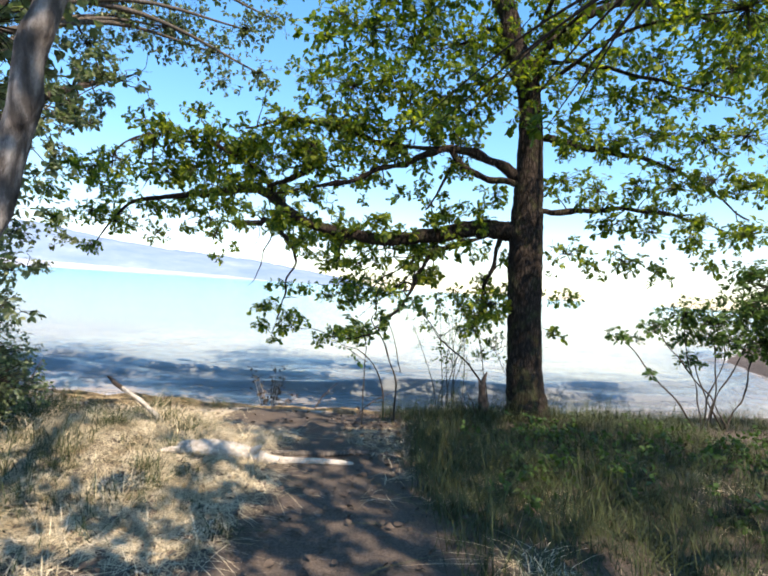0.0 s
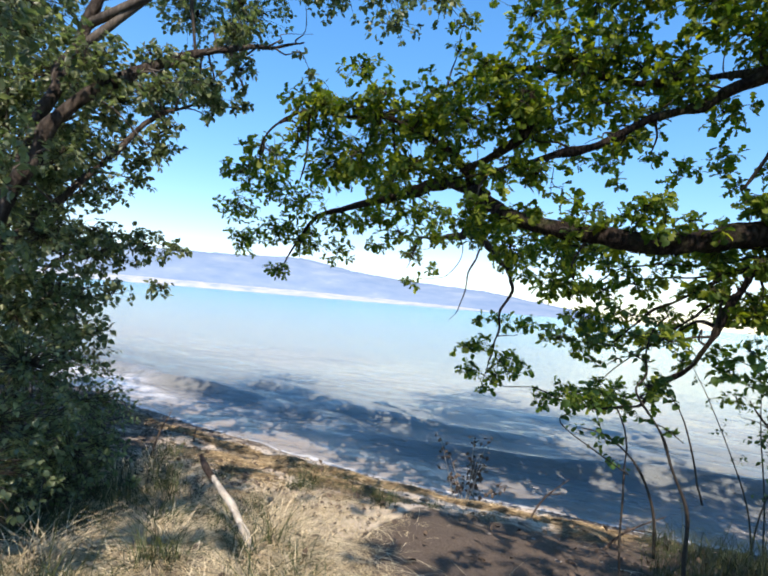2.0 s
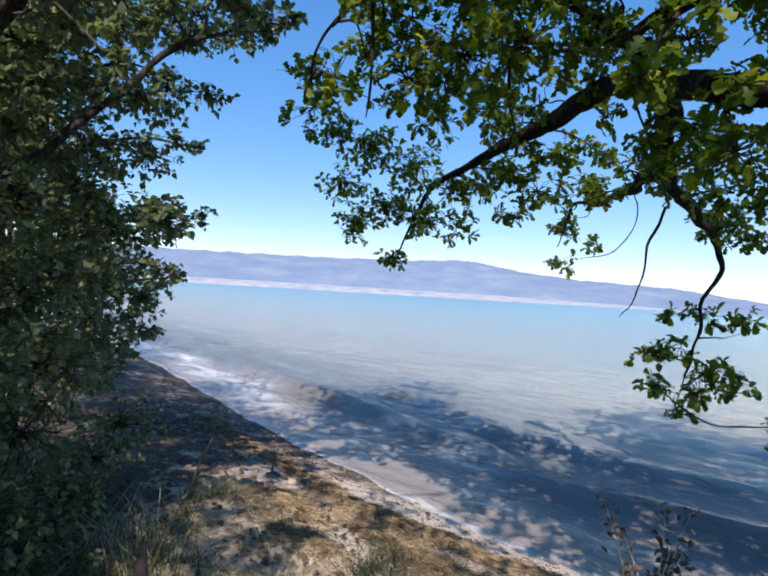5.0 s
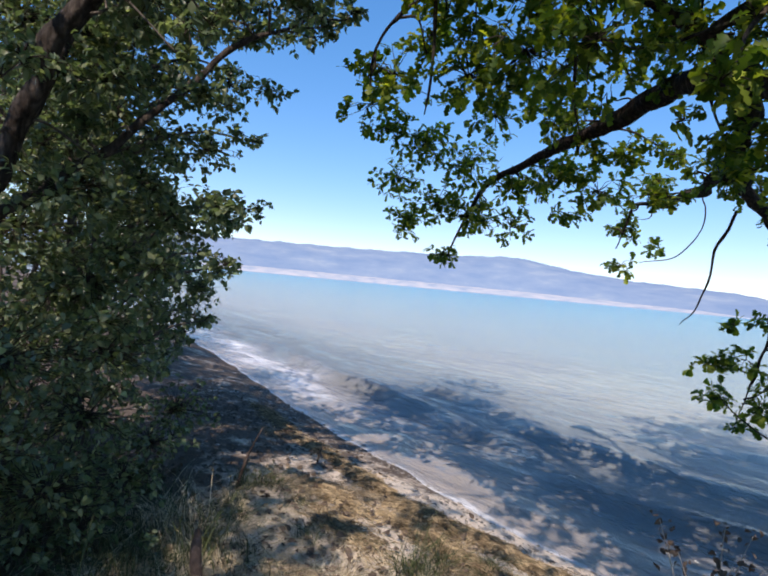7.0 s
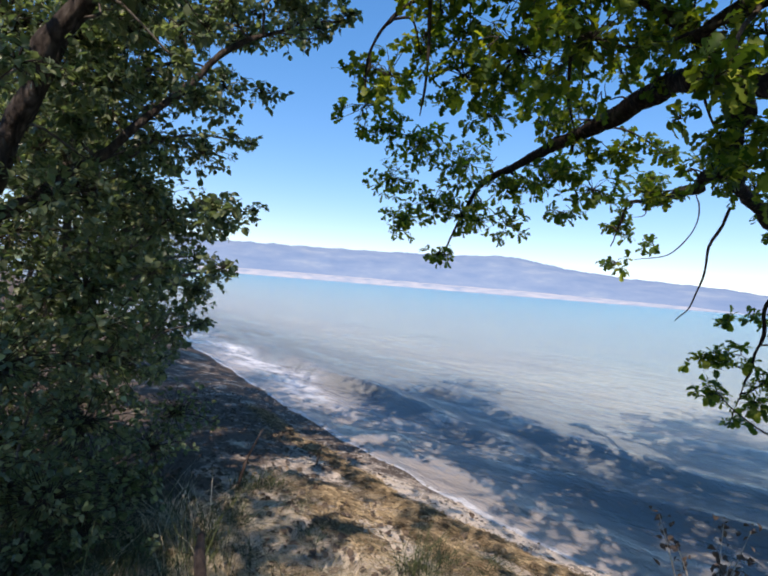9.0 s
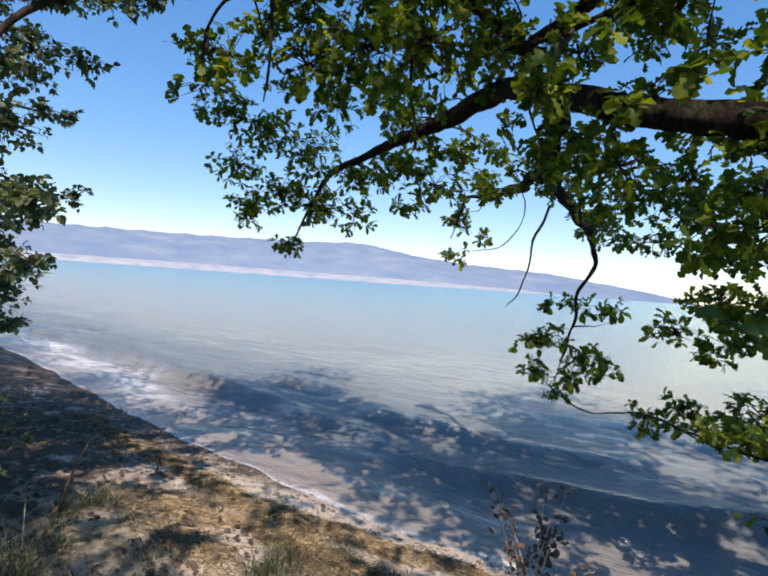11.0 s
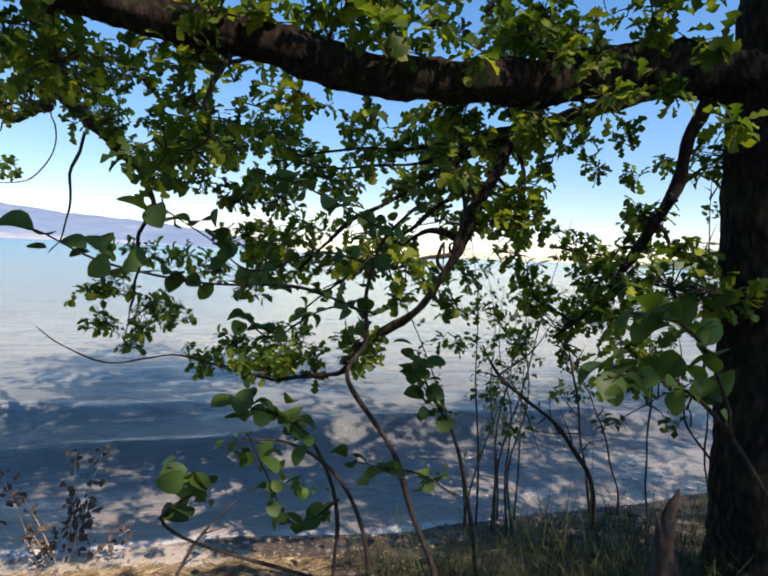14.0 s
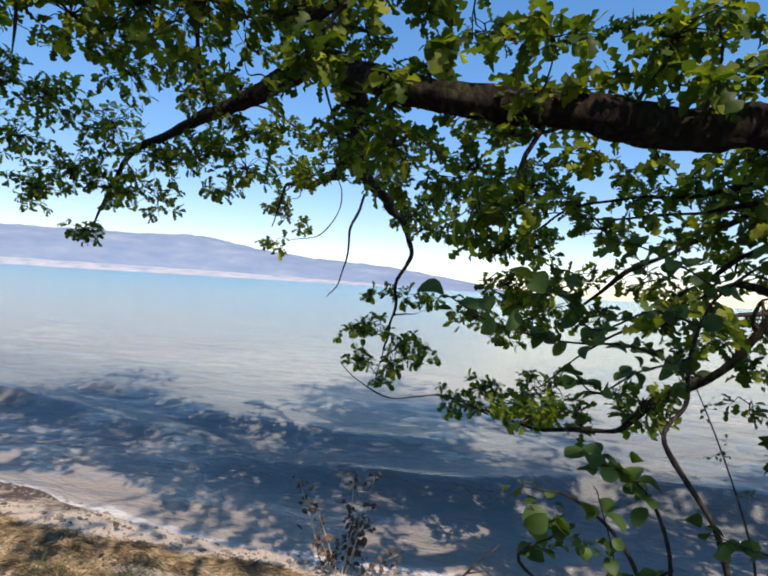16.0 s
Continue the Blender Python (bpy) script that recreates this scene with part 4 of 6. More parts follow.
CLUMPS_EAST = [
    (-0.77, 8.13, 2.01, 0.11), (-0.54, 8.36, 1.87, 0.12), (-0.38, 8.03, 2.05, 0.11), (-0.15, 8.20, 1.90, 0.13), (0.06, 8.03, 1.98, 0.12), (0.27, 7.93, 1.88, 0.13),
    (0.46, 7.95, 1.98, 0.14), (-0.46, 8.43, 1.52, 0.11), (-0.15, 8.60, 1.42, 0.12), (0.09, 8.43, 1.67, 0.13), (0.32, 8.28, 1.57, 0.13), (0.44, 7.96, 1.67, 0.14),
    (0.55, 8.38, 1.36, 0.14), (0.24, 8.11, 1.25, 0.11), (0.60, 8.22, 1.17, 0.13), (-0.73, 8.84, 0.71, 0.10), (-0.47, 8.52, 0.75, 0.10), (-0.18, 8.53, 0.81, 0.10),
    (0.09, 8.45, 0.83, 0.11),
]
ALDER_NEAR_A = [(0.68, 6.00, 1.00, 0.009), (0.53, 5.97, 1.17, 0.008), (0.39, 5.93, 1.27, 0.006), (0.27, 5.90, 1.31, 0.004), (0.21, 5.88, 1.31, 0.002)]
ALDER_NEAR_B = [(0.52, 5.97, 1.18, 0.006), (0.43, 5.93, 1.31, 0.005), (0.34, 5.90, 1.39, 0.004), (0.24, 5.88, 1.41, 0.002)]
ALDER_MID = [(0.28, 6.55, 0.49, 0.010), (0.18, 6.45, 0.87, 0.009), (0.11, 6.40, 1.05, 0.007), (0.03, 6.35, 1.16, 0.005), (-0.01, 6.30, 1.27, 0.002)]
ALDER_MID_B = [(0.15, 6.45, 0.86, 0.006), (0.05, 6.40, 0.93, 0.005), (-0.06, 6.35, 0.97, 0.003), (-0.14, 6.30, 1.01, 0.002)]
BIRCH_TOP = [
    (-3.56, 6.94, 4.79, 0.62), (-3.03, 7.20, 4.79, 0.62), (-2.51, 7.27, 4.53, 0.39), (-1.96, 6.87, 4.67, 0.37), (-1.76, 6.95, 4.15, 0.26), (-4.29, 7.50, 4.61, 0.47),
    (-1.60, 6.90, 4.83, 0.30), (-4.43, 6.94, 3.72, 0.33), (-5.13, 7.51, 4.77, 0.50), (-5.25, 7.29, 4.92, 0.50), (-4.32, 7.11, 5.40, 0.79), (-3.09, 7.21, 5.61, 0.76),
    (-2.00, 7.31, 5.68, 0.52), (-2.28, 7.04, 4.03, 0.24), (-4.83, 6.95, 3.00, 0.22),
]
BIRCH_MID = [
    (-4.23, 5.05, 3.28, 0.30), (-4.74, 5.65, 3.24, 0.41), (-3.93, 5.45, 3.18, 0.29), (-3.88, 5.65, 2.92, 0.25), (-4.40, 5.37, 2.55, 0.33), (-4.14, 5.56, 2.48, 0.23),
    (-4.23, 6.14, 2.60, 0.21), (-4.23, 5.37, 1.83, 0.33), (-4.66, 6.12, 1.76, 0.34), (-4.37, 6.40, 1.89, 0.24), (-3.59, 6.00, 1.82, 0.14), (-4.56, 5.65, 1.30, 0.34),
    (-4.03, 5.63, 1.11, 0.23), (-4.05, 5.87, 1.43, 0.17), (-3.92, 6.26, 1.50, 0.13), (-4.62, 5.34, 2.12, 0.27), (-4.60, 5.45, 1.21, 0.27),
]
BIRCH_NEAR = [
    (-5.66, 5.31, 3.20, 0.54), (-5.57, 5.76, 3.19, 0.50), (-5.67, 5.64, 2.78, 0.49), (-5.28, 5.31, 2.26, 0.48), (-4.93, 5.81, 2.50, 0.31), (-5.57, 6.28, 3.04, 0.25),
    (-5.58, 5.78, 2.02, 0.52), (-5.08, 5.32, 1.63, 0.46), (-5.73, 6.28, 2.16, 0.32), (-5.70, 6.51, 2.37, 0.16), (-5.30, 5.66, 1.31, 0.44), (-5.73, 6.12, 1.49, 0.36),
    (-4.93, 6.21, 1.36, 0.19), (-5.47, 5.43, 0.92, 0.50), (-5.73, 5.97, 0.81, 0.40), (-5.24, 6.26, 1.07, 0.17),
]
BIRCH_SPRAYS = [
    (-5.71, 6.74, 3.58, 0.25), (-5.25, 6.95, 3.62, 0.24), (-5.24, 7.35, 3.71, 0.22), (-5.15, 7.50, 3.93, 0.15), (-5.65, 7.01, 3.04, 0.22), (-5.76, 6.84, 2.68, 0.19),
    (-5.64, 7.35, 2.76, 0.14), (-5.83, 7.20, 1.93, 0.21), (-5.55, 7.38, 2.09, 0.14), (-5.86, 6.97, 1.61, 0.19), (-5.99, 6.92, 1.06, 0.14), (-5.53, 6.92, 0.98, 0.10),
    (-5.75, 7.30, 1.49, 0.11), (-5.63, 6.97, 3.35, 0.17),
]
BIRCH_WEST = [
    (-5.29, 6.05, 3.32, 0.42), (-5.31, 6.37, 3.65, 0.39), (-4.88, 6.51, 3.53, 0.25), (-4.60, 6.68, 3.48, 0.20), (-4.97, 7.29, 3.80, 0.19), (-5.39, 6.43, 3.01, 0.36),
    (-5.24, 6.81, 3.09, 0.24), (-5.57, 6.34, 2.53, 0.41), (-5.31, 6.70, 2.49, 0.28), (-4.92, 6.77, 2.60, 0.14), (-5.39, 6.43, 1.96, 0.37), (-5.50, 6.95, 2.01, 0.25),
    (-5.86, 6.59, 1.42, 0.38), (-5.69, 6.90, 1.27, 0.25), (-5.84, 6.64, 0.89, 0.28), (-5.14, 5.97, 2.87, 0.35), (-5.80, 6.35, 1.91, 0.39),
]
UNDERBUSH = [
    # this row is added beside the bush to keep the sun off it
    (-3.38, 4.61, 0.70, 0.42), (-3.08, 4.35, 0.55, 0.38),
    (-3.62, 5.31, 0.34, 0.32), (-3.91, 5.52, 0.61, 0.36), (-3.55, 4.98, 0.55, 0.33), (-3.93, 5.12, 0.92, 0.42), (-4.32, 5.71, 0.88, 0.38), (-3.88, 5.73, 0.24, 0.26), (-4.24, 6.02, 0.31, 0.27), (-4.61, 6.32, 0.42, 0.30),
    (-3.73, 5.50, 0.08, 0.18), (-3.74, 5.26, 0.04, 0.23), (-3.71, 5.66, 0.18, 0.13), (-3.81, 5.85, 0.27, 0.11), (-3.53, 5.76, 0.04, 0.10), (-3.78, 5.15, 0.36, 0.23),
    (-4.71, 6.36, 0.19, 0.12), (-4.03, 5.24, 0.16, 0.28), (-4.24, 5.55, 0.10, 0.23), (-4.80, 5.28, 0.31, 0.37), (-4.49, 5.82, 0.12, 0.18), (-5.03, 6.14, 0.82, 0.24),
    (-4.88, 6.17, 1.14, 0.17), (-4.98, 6.09, 0.23, 0.18), (-4.70, 5.67, 1.21, 0.21), (-5.20, 5.35, 0.47, 0.44), (-4.83, 5.64, 0.49, 0.34), (-4.69, 5.87, 0.60, 0.22),
    (-4.87, 5.38, 0.12, 0.34), (-5.03, 5.74, 0.04, 0.24), (-4.94, 5.24, 0.86, 0.37), (-5.22, 5.55, 0.74, 0.32),
]
BIRCH_VEIL = [
    # this row is added at the edge of view to shade the low bush
    (-3.12, 4.22, 2.10, 0.34), (-3.02, 4.01, 2.62, 0.34), (-3.31, 4.43, 1.70, 0.30), (-2.95, 3.92, 1.50, 0.28),
    (-2.74, 3.70, 2.91, 0.20), (-2.53, 3.76, 2.82, 0.18), (-2.31, 3.40, 2.39, 0.17), (-2.56, 3.92, 2.54, 0.15), (-2.81, 3.79, 2.18, 0.20), (-2.40, 3.66, 2.10, 0.15),
    (-2.25, 3.76, 2.75, 0.16), (-2.64, 3.76, 1.78, 0.16), (-2.32, 3.78, 1.82, 0.12), (-2.71, 3.72, 1.53, 0.18), (-2.61, 3.96, 1.49, 0.15), (-2.30, 3.97, 3.02, 0.15),
    (-1.90, 3.82, 2.84, 0.12), (-2.32, 3.81, 2.19, 0.11), (-2.64, 3.75, 1.20, 0.16), (-2.72, 4.10, 1.15, 0.14),
]
THICKET_EDGE = [
    (-7.32, 7.69, 1.08, 0.20), (-6.95, 7.71, 1.41, 0.17), (-7.44, 7.59, 0.85, 0.23), (-7.20, 7.72, 0.81, 0.15), (-6.76, 7.17, 0.63, 0.20), (-7.60, 7.29, 0.20, 0.23),
    (-7.38, 7.32, 0.36, 0.19), (-7.52, 7.17, 0.68, 0.25), (-6.92, 6.80, 0.53, 0.23), (-7.30, 6.88, 1.17, 0.30), (-7.10, 7.16, 0.96, 0.25), (-7.76, 6.90, 0.65, 0.35),
    (-7.36, 7.12, 0.52, 0.22), (-7.42, 7.59, 1.20, 0.19), (-7.26, 6.66, 0.26, 0.27), (-6.97, 6.84, 0.25, 0.20), (-7.11, 7.63, 1.34, 0.16), (-6.70, 7.25, 0.72, 0.15),
    (-7.59, 6.63, -0.14, 0.32), (-7.27, 6.92, -0.22, 0.21), (-7.44, 7.39, 1.43, 0.25), (-7.10, 6.31, -0.44, 0.27), (-7.54, 6.87, -0.63, 0.23),
]
RIGHT_BUSH = [
    (4.31, 7.65, 1.35, 0.38), (4.67, 7.55, 1.31, 0.42), (5.05, 7.32, 1.48, 0.46), (3.83, 7.49, 1.19, 0.22), (3.45, 7.69, 1.01, 0.22), (4.65, 7.27, 1.06, 0.33),
    (5.60, 7.86, 1.06, 0.42), (4.54, 7.85, 0.74, 0.20), (3.69, 7.28, 0.57, 0.11), (4.35, 7.81, 1.06, 0.23), (5.48, 7.38, 1.77, 0.71), (5.31, 7.74, 2.04, 0.32),
    (5.83, 7.36, 1.26, 0.73),
]
OVERHANG = [
    (0.17, 4.29, 2.81, 0.11), (0.32, 3.88, 2.71, 0.09), (0.53, 4.07, 2.82, 0.11), (0.90, 3.88, 2.78, 0.14), (1.06, 3.76, 2.68, 0.12), (1.23, 3.77, 2.79, 0.12),
]

# ---- the oak ----
oak = base("oak_tree", 1.9, 7.35, float(ground_height(1.9, 7.35)), "large oak with dark furrowed trunk and long low limbs", "tree")
branch("trunk", [(*q[:3], 0.9 * q[3]) for q in OAK_TRUNK], OAK_BARK, oak, 44, 0.05, 1, 14, "dark furrowed bark", 0.35)
branch("limb", OAK_LEADER, OAK_BARK, oak, 20, 0.12, 2, 8, kink=1.0)
branch("limb", OAK_RIGHT_LEADER, OAK_BARK, oak, 16, 0.12, 3, 8, kink=1.5)
branch("limb", OAK_LIMB, OAK_BARK, oak, 30, 0.16, 4, 14, kink=0.7)
branch("limb", OAK_SECOND_LIMB, OAK_BARK, oak, 18, 0.18, 5, 10, kink=2.2)
branch("limb", OAK_SECOND_STRUT, OAK_BARK, oak, 14, 0.18, 6, 10, kink=2.0)
branch("limb", OAK_THIRD_LIMB, OAK_BARK, oak, 14, 0.18, 7, 10, kink=2.2)
for i, line in enumerate((OAK_HANGER, OAK_STUB, OAK_FORK_UP, OAK_FORK_RIGHT, OAK_RIGHT_LOW, OAK_RIGHT_MID, OAK_RIGHT_HIGH, OAK_DROOP, OAK_LOW_RIGHT, OAK_DROOP_B, OAK_DROOP_C, OAK_DROOP_D, OAK_DROOP_E, OAK_DROOP_F)):
    branch("branch", line, OAK_BARK, oak, 12, 0.16, 10 + i, 8, kink=2.4)
for i, line in enumerate((OAK_TWIG_A, OAK_TWIG_B, OAK_TWIG_C, OAK_TWIG_D, OAK_SPRIG, OAK_DROOP_TIP)):
    branch("twig", line, TWIG_BARK, oak, 6, 0.12, 30 + i, 6, kink=2.0)
for i, (line, count, reach, first) in enumerate(((OAK_LIMB, 28, 0.5, 0.14), (OAK_SECOND_LIMB, 16, 0.45, 0.2), (OAK_THIRD_LIMB, 14, 0.45, 0.1), (OAK_FORK_UP, 20, 0.4, 0.05), (OAK_FORK_RIGHT, 12, 0.4, 0.1), (OAK_DROOP, 18, 0.35, 0.1), (OAK_LOW_RIGHT, 12, 0.3, 0.15), (OAK_HANGER, 9, 0.35, 0.05), (OAK_STUB, 8, 0.35, 0.1), (OAK_RIGHT_LOW, 9, 0.4, 0.15), (OAK_RIGHT_MID, 10, 0.4, 0.15), (OAK_RIGHT_LEADER, 16, 0.5, 0.1), (OAK_LEADER, 18, 0.7, 0.05))):
    bristle(line, count, reach, TWIG_BARK, OAK_LEAF, OAK_SIMPLE, 0.07, oak, 1200 + 60 * i, first)
for i, (clumps, dense) in enumerate(((CLUMPS_HIGH_LEFT, 270), (CLUMPS_SUNNY, 300), (CLUMPS_LIMB, 420), (CLUMPS_LOW, 430), (CLUMPS_RIGHT, 260), (CLUMPS_RIGHT_LOW, 300), (CLUMPS_DROOP, 420), (CLUMPS_BEHIND, 380), (CLUMPS_ABOVE, 170), (CLUMPS_OVER_LIMB, 330), (CLUMPS_UNDER_LIMB, 480), (CLUMPS_EAST, 420), (CLUMPS_SPRAY, 200), (CLUMPS_TRUNK_TOP, 260), (CLUMPS_CROWN_EDGE, 300), (CLUMPS_LIMB_BACK, 420), (CLUMPS_EAST_BACK, 420), (CLUMPS_LIMB_FRONT, 420), (CLUMPS_UPPER_FILL, 330))):
    foliage(clumps, 0.85 * dense, 0.085, OAK_SIMPLE, OAK_LEAF, oak, 50 + i)
# front crown clumps added, mostly out of view, to shade trunk, bank and water
FRONT_SHADE_CLUMPS = [(-0.7, 5.0, 4.9, 0.45), (-1.2, 5.2, 5.15, 0.42), (3.2, 5.0, 4.3, 0.8), (3.6, 4.4, 5.0, 0.9), (2.6, 5.6, 4.7, 0.8), (4.2, 5.2, 4.5, 0.8), (2.2, 5.0, 5.8, 0.45), (1.2, 5.6, 5.6, 0.4), (0.3, 5.4, 5.3, 0.7), (4.6, 6.2, 4.4, 0.8), (-0.8, 5.8, 5.0, 0.7), (-0.6, 4.5, 4.9, 0.42), (-1.5, 4.4, 5.0, 0.38), (0.2, 4.3, 5.2, 0.42), (-2.1, 4.0, 5.2, 0.4), (-1.0, 3.6, 5.6, 0.4)]
foliage(FRONT_SHADE_CLUMPS, 120, 0.09, OAK_SIMPLE, OAK_LEAF, oak, 69)
for i, tip in enumerate(FRONT_SHADE_CLUMPS[2::2]):
    branch("branch", [(1.92, 7.35, 4.3 + 0.45 * i, 0.03), ((1.95 + tip[0]) / 2, (7.35 + tip[1]) / 2, (4.5 + 0.45 * i + tip[2]) / 2 + 0.2, 0.022), (*tip[:3], 0.008)], OAK_BARK, oak, 7, 0.12, 640 + i)
foliage(CLUMPS_UPPER_TOP, 110, 0.11, SMALL_ROWS, OAK_LEAF, oak, 70)
rng = np.random.default_rng(71)
c, s, o, w = rosettes(CLUMPS_SPRAY, 150, rng, 5)
twig_web("brushwood", c, s, 0.004, TWIG_BARK, oak)
for origin, way in zip(o[:300], w[:300]):
    single_leaf("oak", OAK_ROWS, origin, way, 0.125 * rng.uniform(0.7, 1.2), OAK_LEAF, oak, rng)

# ---- the pale birch beside the track and the dark aspen on the bank ----
pale = base("birch_tree", -1.97, 2.2, float(ground_height(-1.97, 2.2)), "leaning birch with mottled pale bark beside the track", "tree")
branch("trunk", [(-2.02, 2.2, -0.15, 0.11), (-1.98, 2.2, 0.15, 0.085), (-1.79, 2.23, 1.0, 0.07), (-1.59, 2.26, 2.0, 0.064), (-1.45, 2.28, 2.7, 0.06), (-1.22, 2.32, 4.0, 0.052), (-1.05, 2.4, 5.2, 0.04), (-1.0, 2.5, 6.5, 0.02)], PALE_BARK, pale, 22, 0.08, 2, 10, "", 0.3, 1.5)
bristle([(-1.3, 2.3, 3.5, 0.08), (-1.15, 2.34, 4.3, 0.07), (-1.05, 2.4, 5.2, 0.06), (-1.0, 2.5, 6.5, 0.03)], 26, 0.75, GREY_BARK, BIRCH_LEAF, SMALL_ROWS, 0.055, pale, 2300, 0.0, 900)
birch = base("aspen_tree", -4.78, 4.84, float(ground_height(-4.78, 4.84)), "slender leaning aspen with dull dark bark and small leaves", "tree")
DARK_TRUNK = [(-4.78, 4.84, -0.3, 0.105), (-4.62, 4.95, 0.8, 0.085), (-4.45, 5.05, 1.6, 0.075), (-4.3, 5.15, 2.1, 0.07), (-4.1, 5.32, 2.7, 0.062), (-3.95, 5.6, 3.08, 0.054), (-3.8, 6.1, 3.45, 0.045), (-3.7, 6.5, 3.72, 0.036), (-3.65, 7.05, 4.0, 0.025), (-3.6, 7.6, 4.3, 0.01)]
branch("trunk", [(*q[:3], 0.82 * q[3]) for q in DARK_TRUNK], BIRCH_BARK, birch, 16, 0.14, 2, 10, "", 0.3, 1.5)
UPRIGHT_FORK = [(-4.31, 5.14, 2.08, 0.055), (-4.46, 5.45, 2.9, 0.052), (-4.56, 5.7, 3.5, 0.046), (-4.33, 5.91, 4.4, 0.04), (-4.1, 6.3, 5.6, 0.035), (-4.0, 6.7, 7.2, 0.015)]
branch("limb", UPRIGHT_FORK, BIRCH_BARK, birch, 14, 0.14, 3, 8, "", 0.0, 1.5)
BANK_FORK = [(-4.45, 5.06, 1.58, 0.04), (-4.55, 5.5, 2.0, 0.034), (-4.55, 5.82, 2.32, 0.03), (-4.5, 6.43, 3.05, 0.022), (-4.4, 7.0, 3.5, 0.01)]
branch("limb", BANK_FORK, BIRCH_BARK, birch, 10, 0.14, 4, 8, "", 0.0, 1.5)
bristle(BANK_FORK, 12, 0.45, GREY_BARK, BIRCH_LEAF, SMALL_ROWS, 0.055, birch, 2470, 0.2, 700)
bristle(DARK_TRUNK[3:], 24, 0.6, GREY_BARK, BIRCH_LEAF, SMALL_ROWS, 0.055, birch, 2400, 0.0, 700)
foliage(BIRCH_VEIL, 270, 0.055, SMALL_ROWS, BIRCH_LEAF, birch, 98, 5, 0.0025)
for i, tip in enumerate(BIRCH_TOP[:12]):
    z0 = 3.4 + 0.28 * i
    root = np.array([-4.58 + 0.16 * (z0 - 3.4), 5.68 + 0.27 * (z0 - 3.4), z0])
    mid = (root + np.array(tip[:3])) / 2 + np.array([0, 0, 0.25])
    branch("branch", [(*root, 0.045), (*mid, 0.028), (*tip[:3], 0.01)], GREY_BARK, birch, 6, 0.1, 80 + i)
foliage(BIRCH_TOP, 420, 0.055, SMALL_ROWS, BIRCH_LEAF, birch, 90, 5, 0.0025)

# mostly unseen crown clumps added over the bank to shade ground and water
SHADE_CROWN = [(-3.8, 6.2, 6.2, 1.0), (-4.6, 7.0, 6.6, 1.0), (-3.4, 6.8, 7.2, 1.1), (-4.4, 6.0, 7.8, 1.0), (-3.0, 5.8, 8.4, 0.9), (-4.0, 7.4, 8.6, 0.9), (-2.6, 6.6, 6.4, 0.8), (-2.3, 3.3, 3.6, 0.6), (-2.6, 3.4, 3.0, 0.6), (-2.2, 3.0, 3.2, 0.5), (-3.0, 3.9, 2.7, 0.5), (-2.7, 3.6, 4.1, 0.7), (-1.9, 2.6, 4.5, 0.7), (-3.1, 3.3, 3.3, 0.6), (-2.8, 2.6, 4.3, 0.8), (-3.6, 4.4, 3.2, 0.5), (-2.0, 1.8, 4.7, 0.7)]
foliage(SHADE_CROWN, 190, 0.075, SMALL_ROWS, BIRCH_LEAF, birch, 96, 5, 0.004)

# ---- the thicket on the bank ----
thicket = base("aspen_thicket", -5.4, 5.8, float(ground_height(-5.4, 5.8)), "dense dark thicket of small-leaved young trees on the bank", "tree")
# clumps added behind and above the thicket to shade the bank and sand
THICKET_SHADE_WEST = [(-7.7, 6.1, 2.7, 0.8), (-9.3, 6.6, 2.8, 0.9), (-11.0, 7.6, 2.8, 0.9), (-6.7, 6.4, 2.6, 0.6), (-8.4, 5.4, 3.6, 0.9), (-10.0, 6.2, 3.8, 1.0), (-12.8, 8.4, 2.6, 1.0), (-6.2, 6.0, 3.3, 0.7), (-7.2, 6.6, 1.6, 0.7), (-9.0, 7.2, 1.4, 0.8), (-11.5, 8.4, 1.3, 0.8), (-14.5, 9.4, 2.2, 1.2), (-17.0, 10.8, 1.7, 1.2), (-21.0, 10.2, 1.7, 1.2), (-26.0, 10.4, 1.7, 1.3), (-5.6, 5.8, 4.2, 0.8), (-6.6, 6.0, 4.4, 0.9), (-7.8, 6.6, 4.6, 0.9), (-2.9, 3.2, 3.9, 0.5)]
for i in range(15):
    rr = random.Random(200 + i)
    x0, y0 = -5.5 + rr.uniform(-0.6, 0.5) - max(0, i - 8) * 1.1, 5.7 + rr.uniform(-0.6, 0.5) + max(0, i - 8) * 0.3
    z0 = float(ground_height(x0, y0)) - 0.1
    lx, ly = rr.uniform(-0.7, 0.4), rr.uniform(-0.5, 0.8)
    branch("stem", [(x0, y0, z0, 0.026), (x0 + 0.2 * lx, y0 + 0.2 * ly, z0 + 1.0, 0.022), (x0 + 0.5 * lx, y0 + 0.5 * ly, z0 + 2.2, 0.017), (x0 + 1.0 * lx, y0 + 1.0 * ly, z0 + 3.6 + rr.uniform(0, 1.2), 0.006)], GREY_BARK, thicket, 7, 0.08, 210 + i)
foliage(BIRCH_MID, 750, 0.055, SMALL_ROWS, BIRCH_LEAF, thicket, 91, 5, 0.0025)
foliage(BIRCH_WEST, 620, 0.055, SMALL_ROWS, BIRCH_LEAF, thicket, 97, 5, 0.0025)
foliage(BIRCH_NEAR, 800, 0.055, SMALL_ROWS, BIRCH_LEAF, thicket, 92, 5, 0.0025)
foliage(THICKET_SHADE_WEST, 420, 0.065, SMALL_ROWS, BIRCH_LEAF, thicket, 99, 5, 0.003)
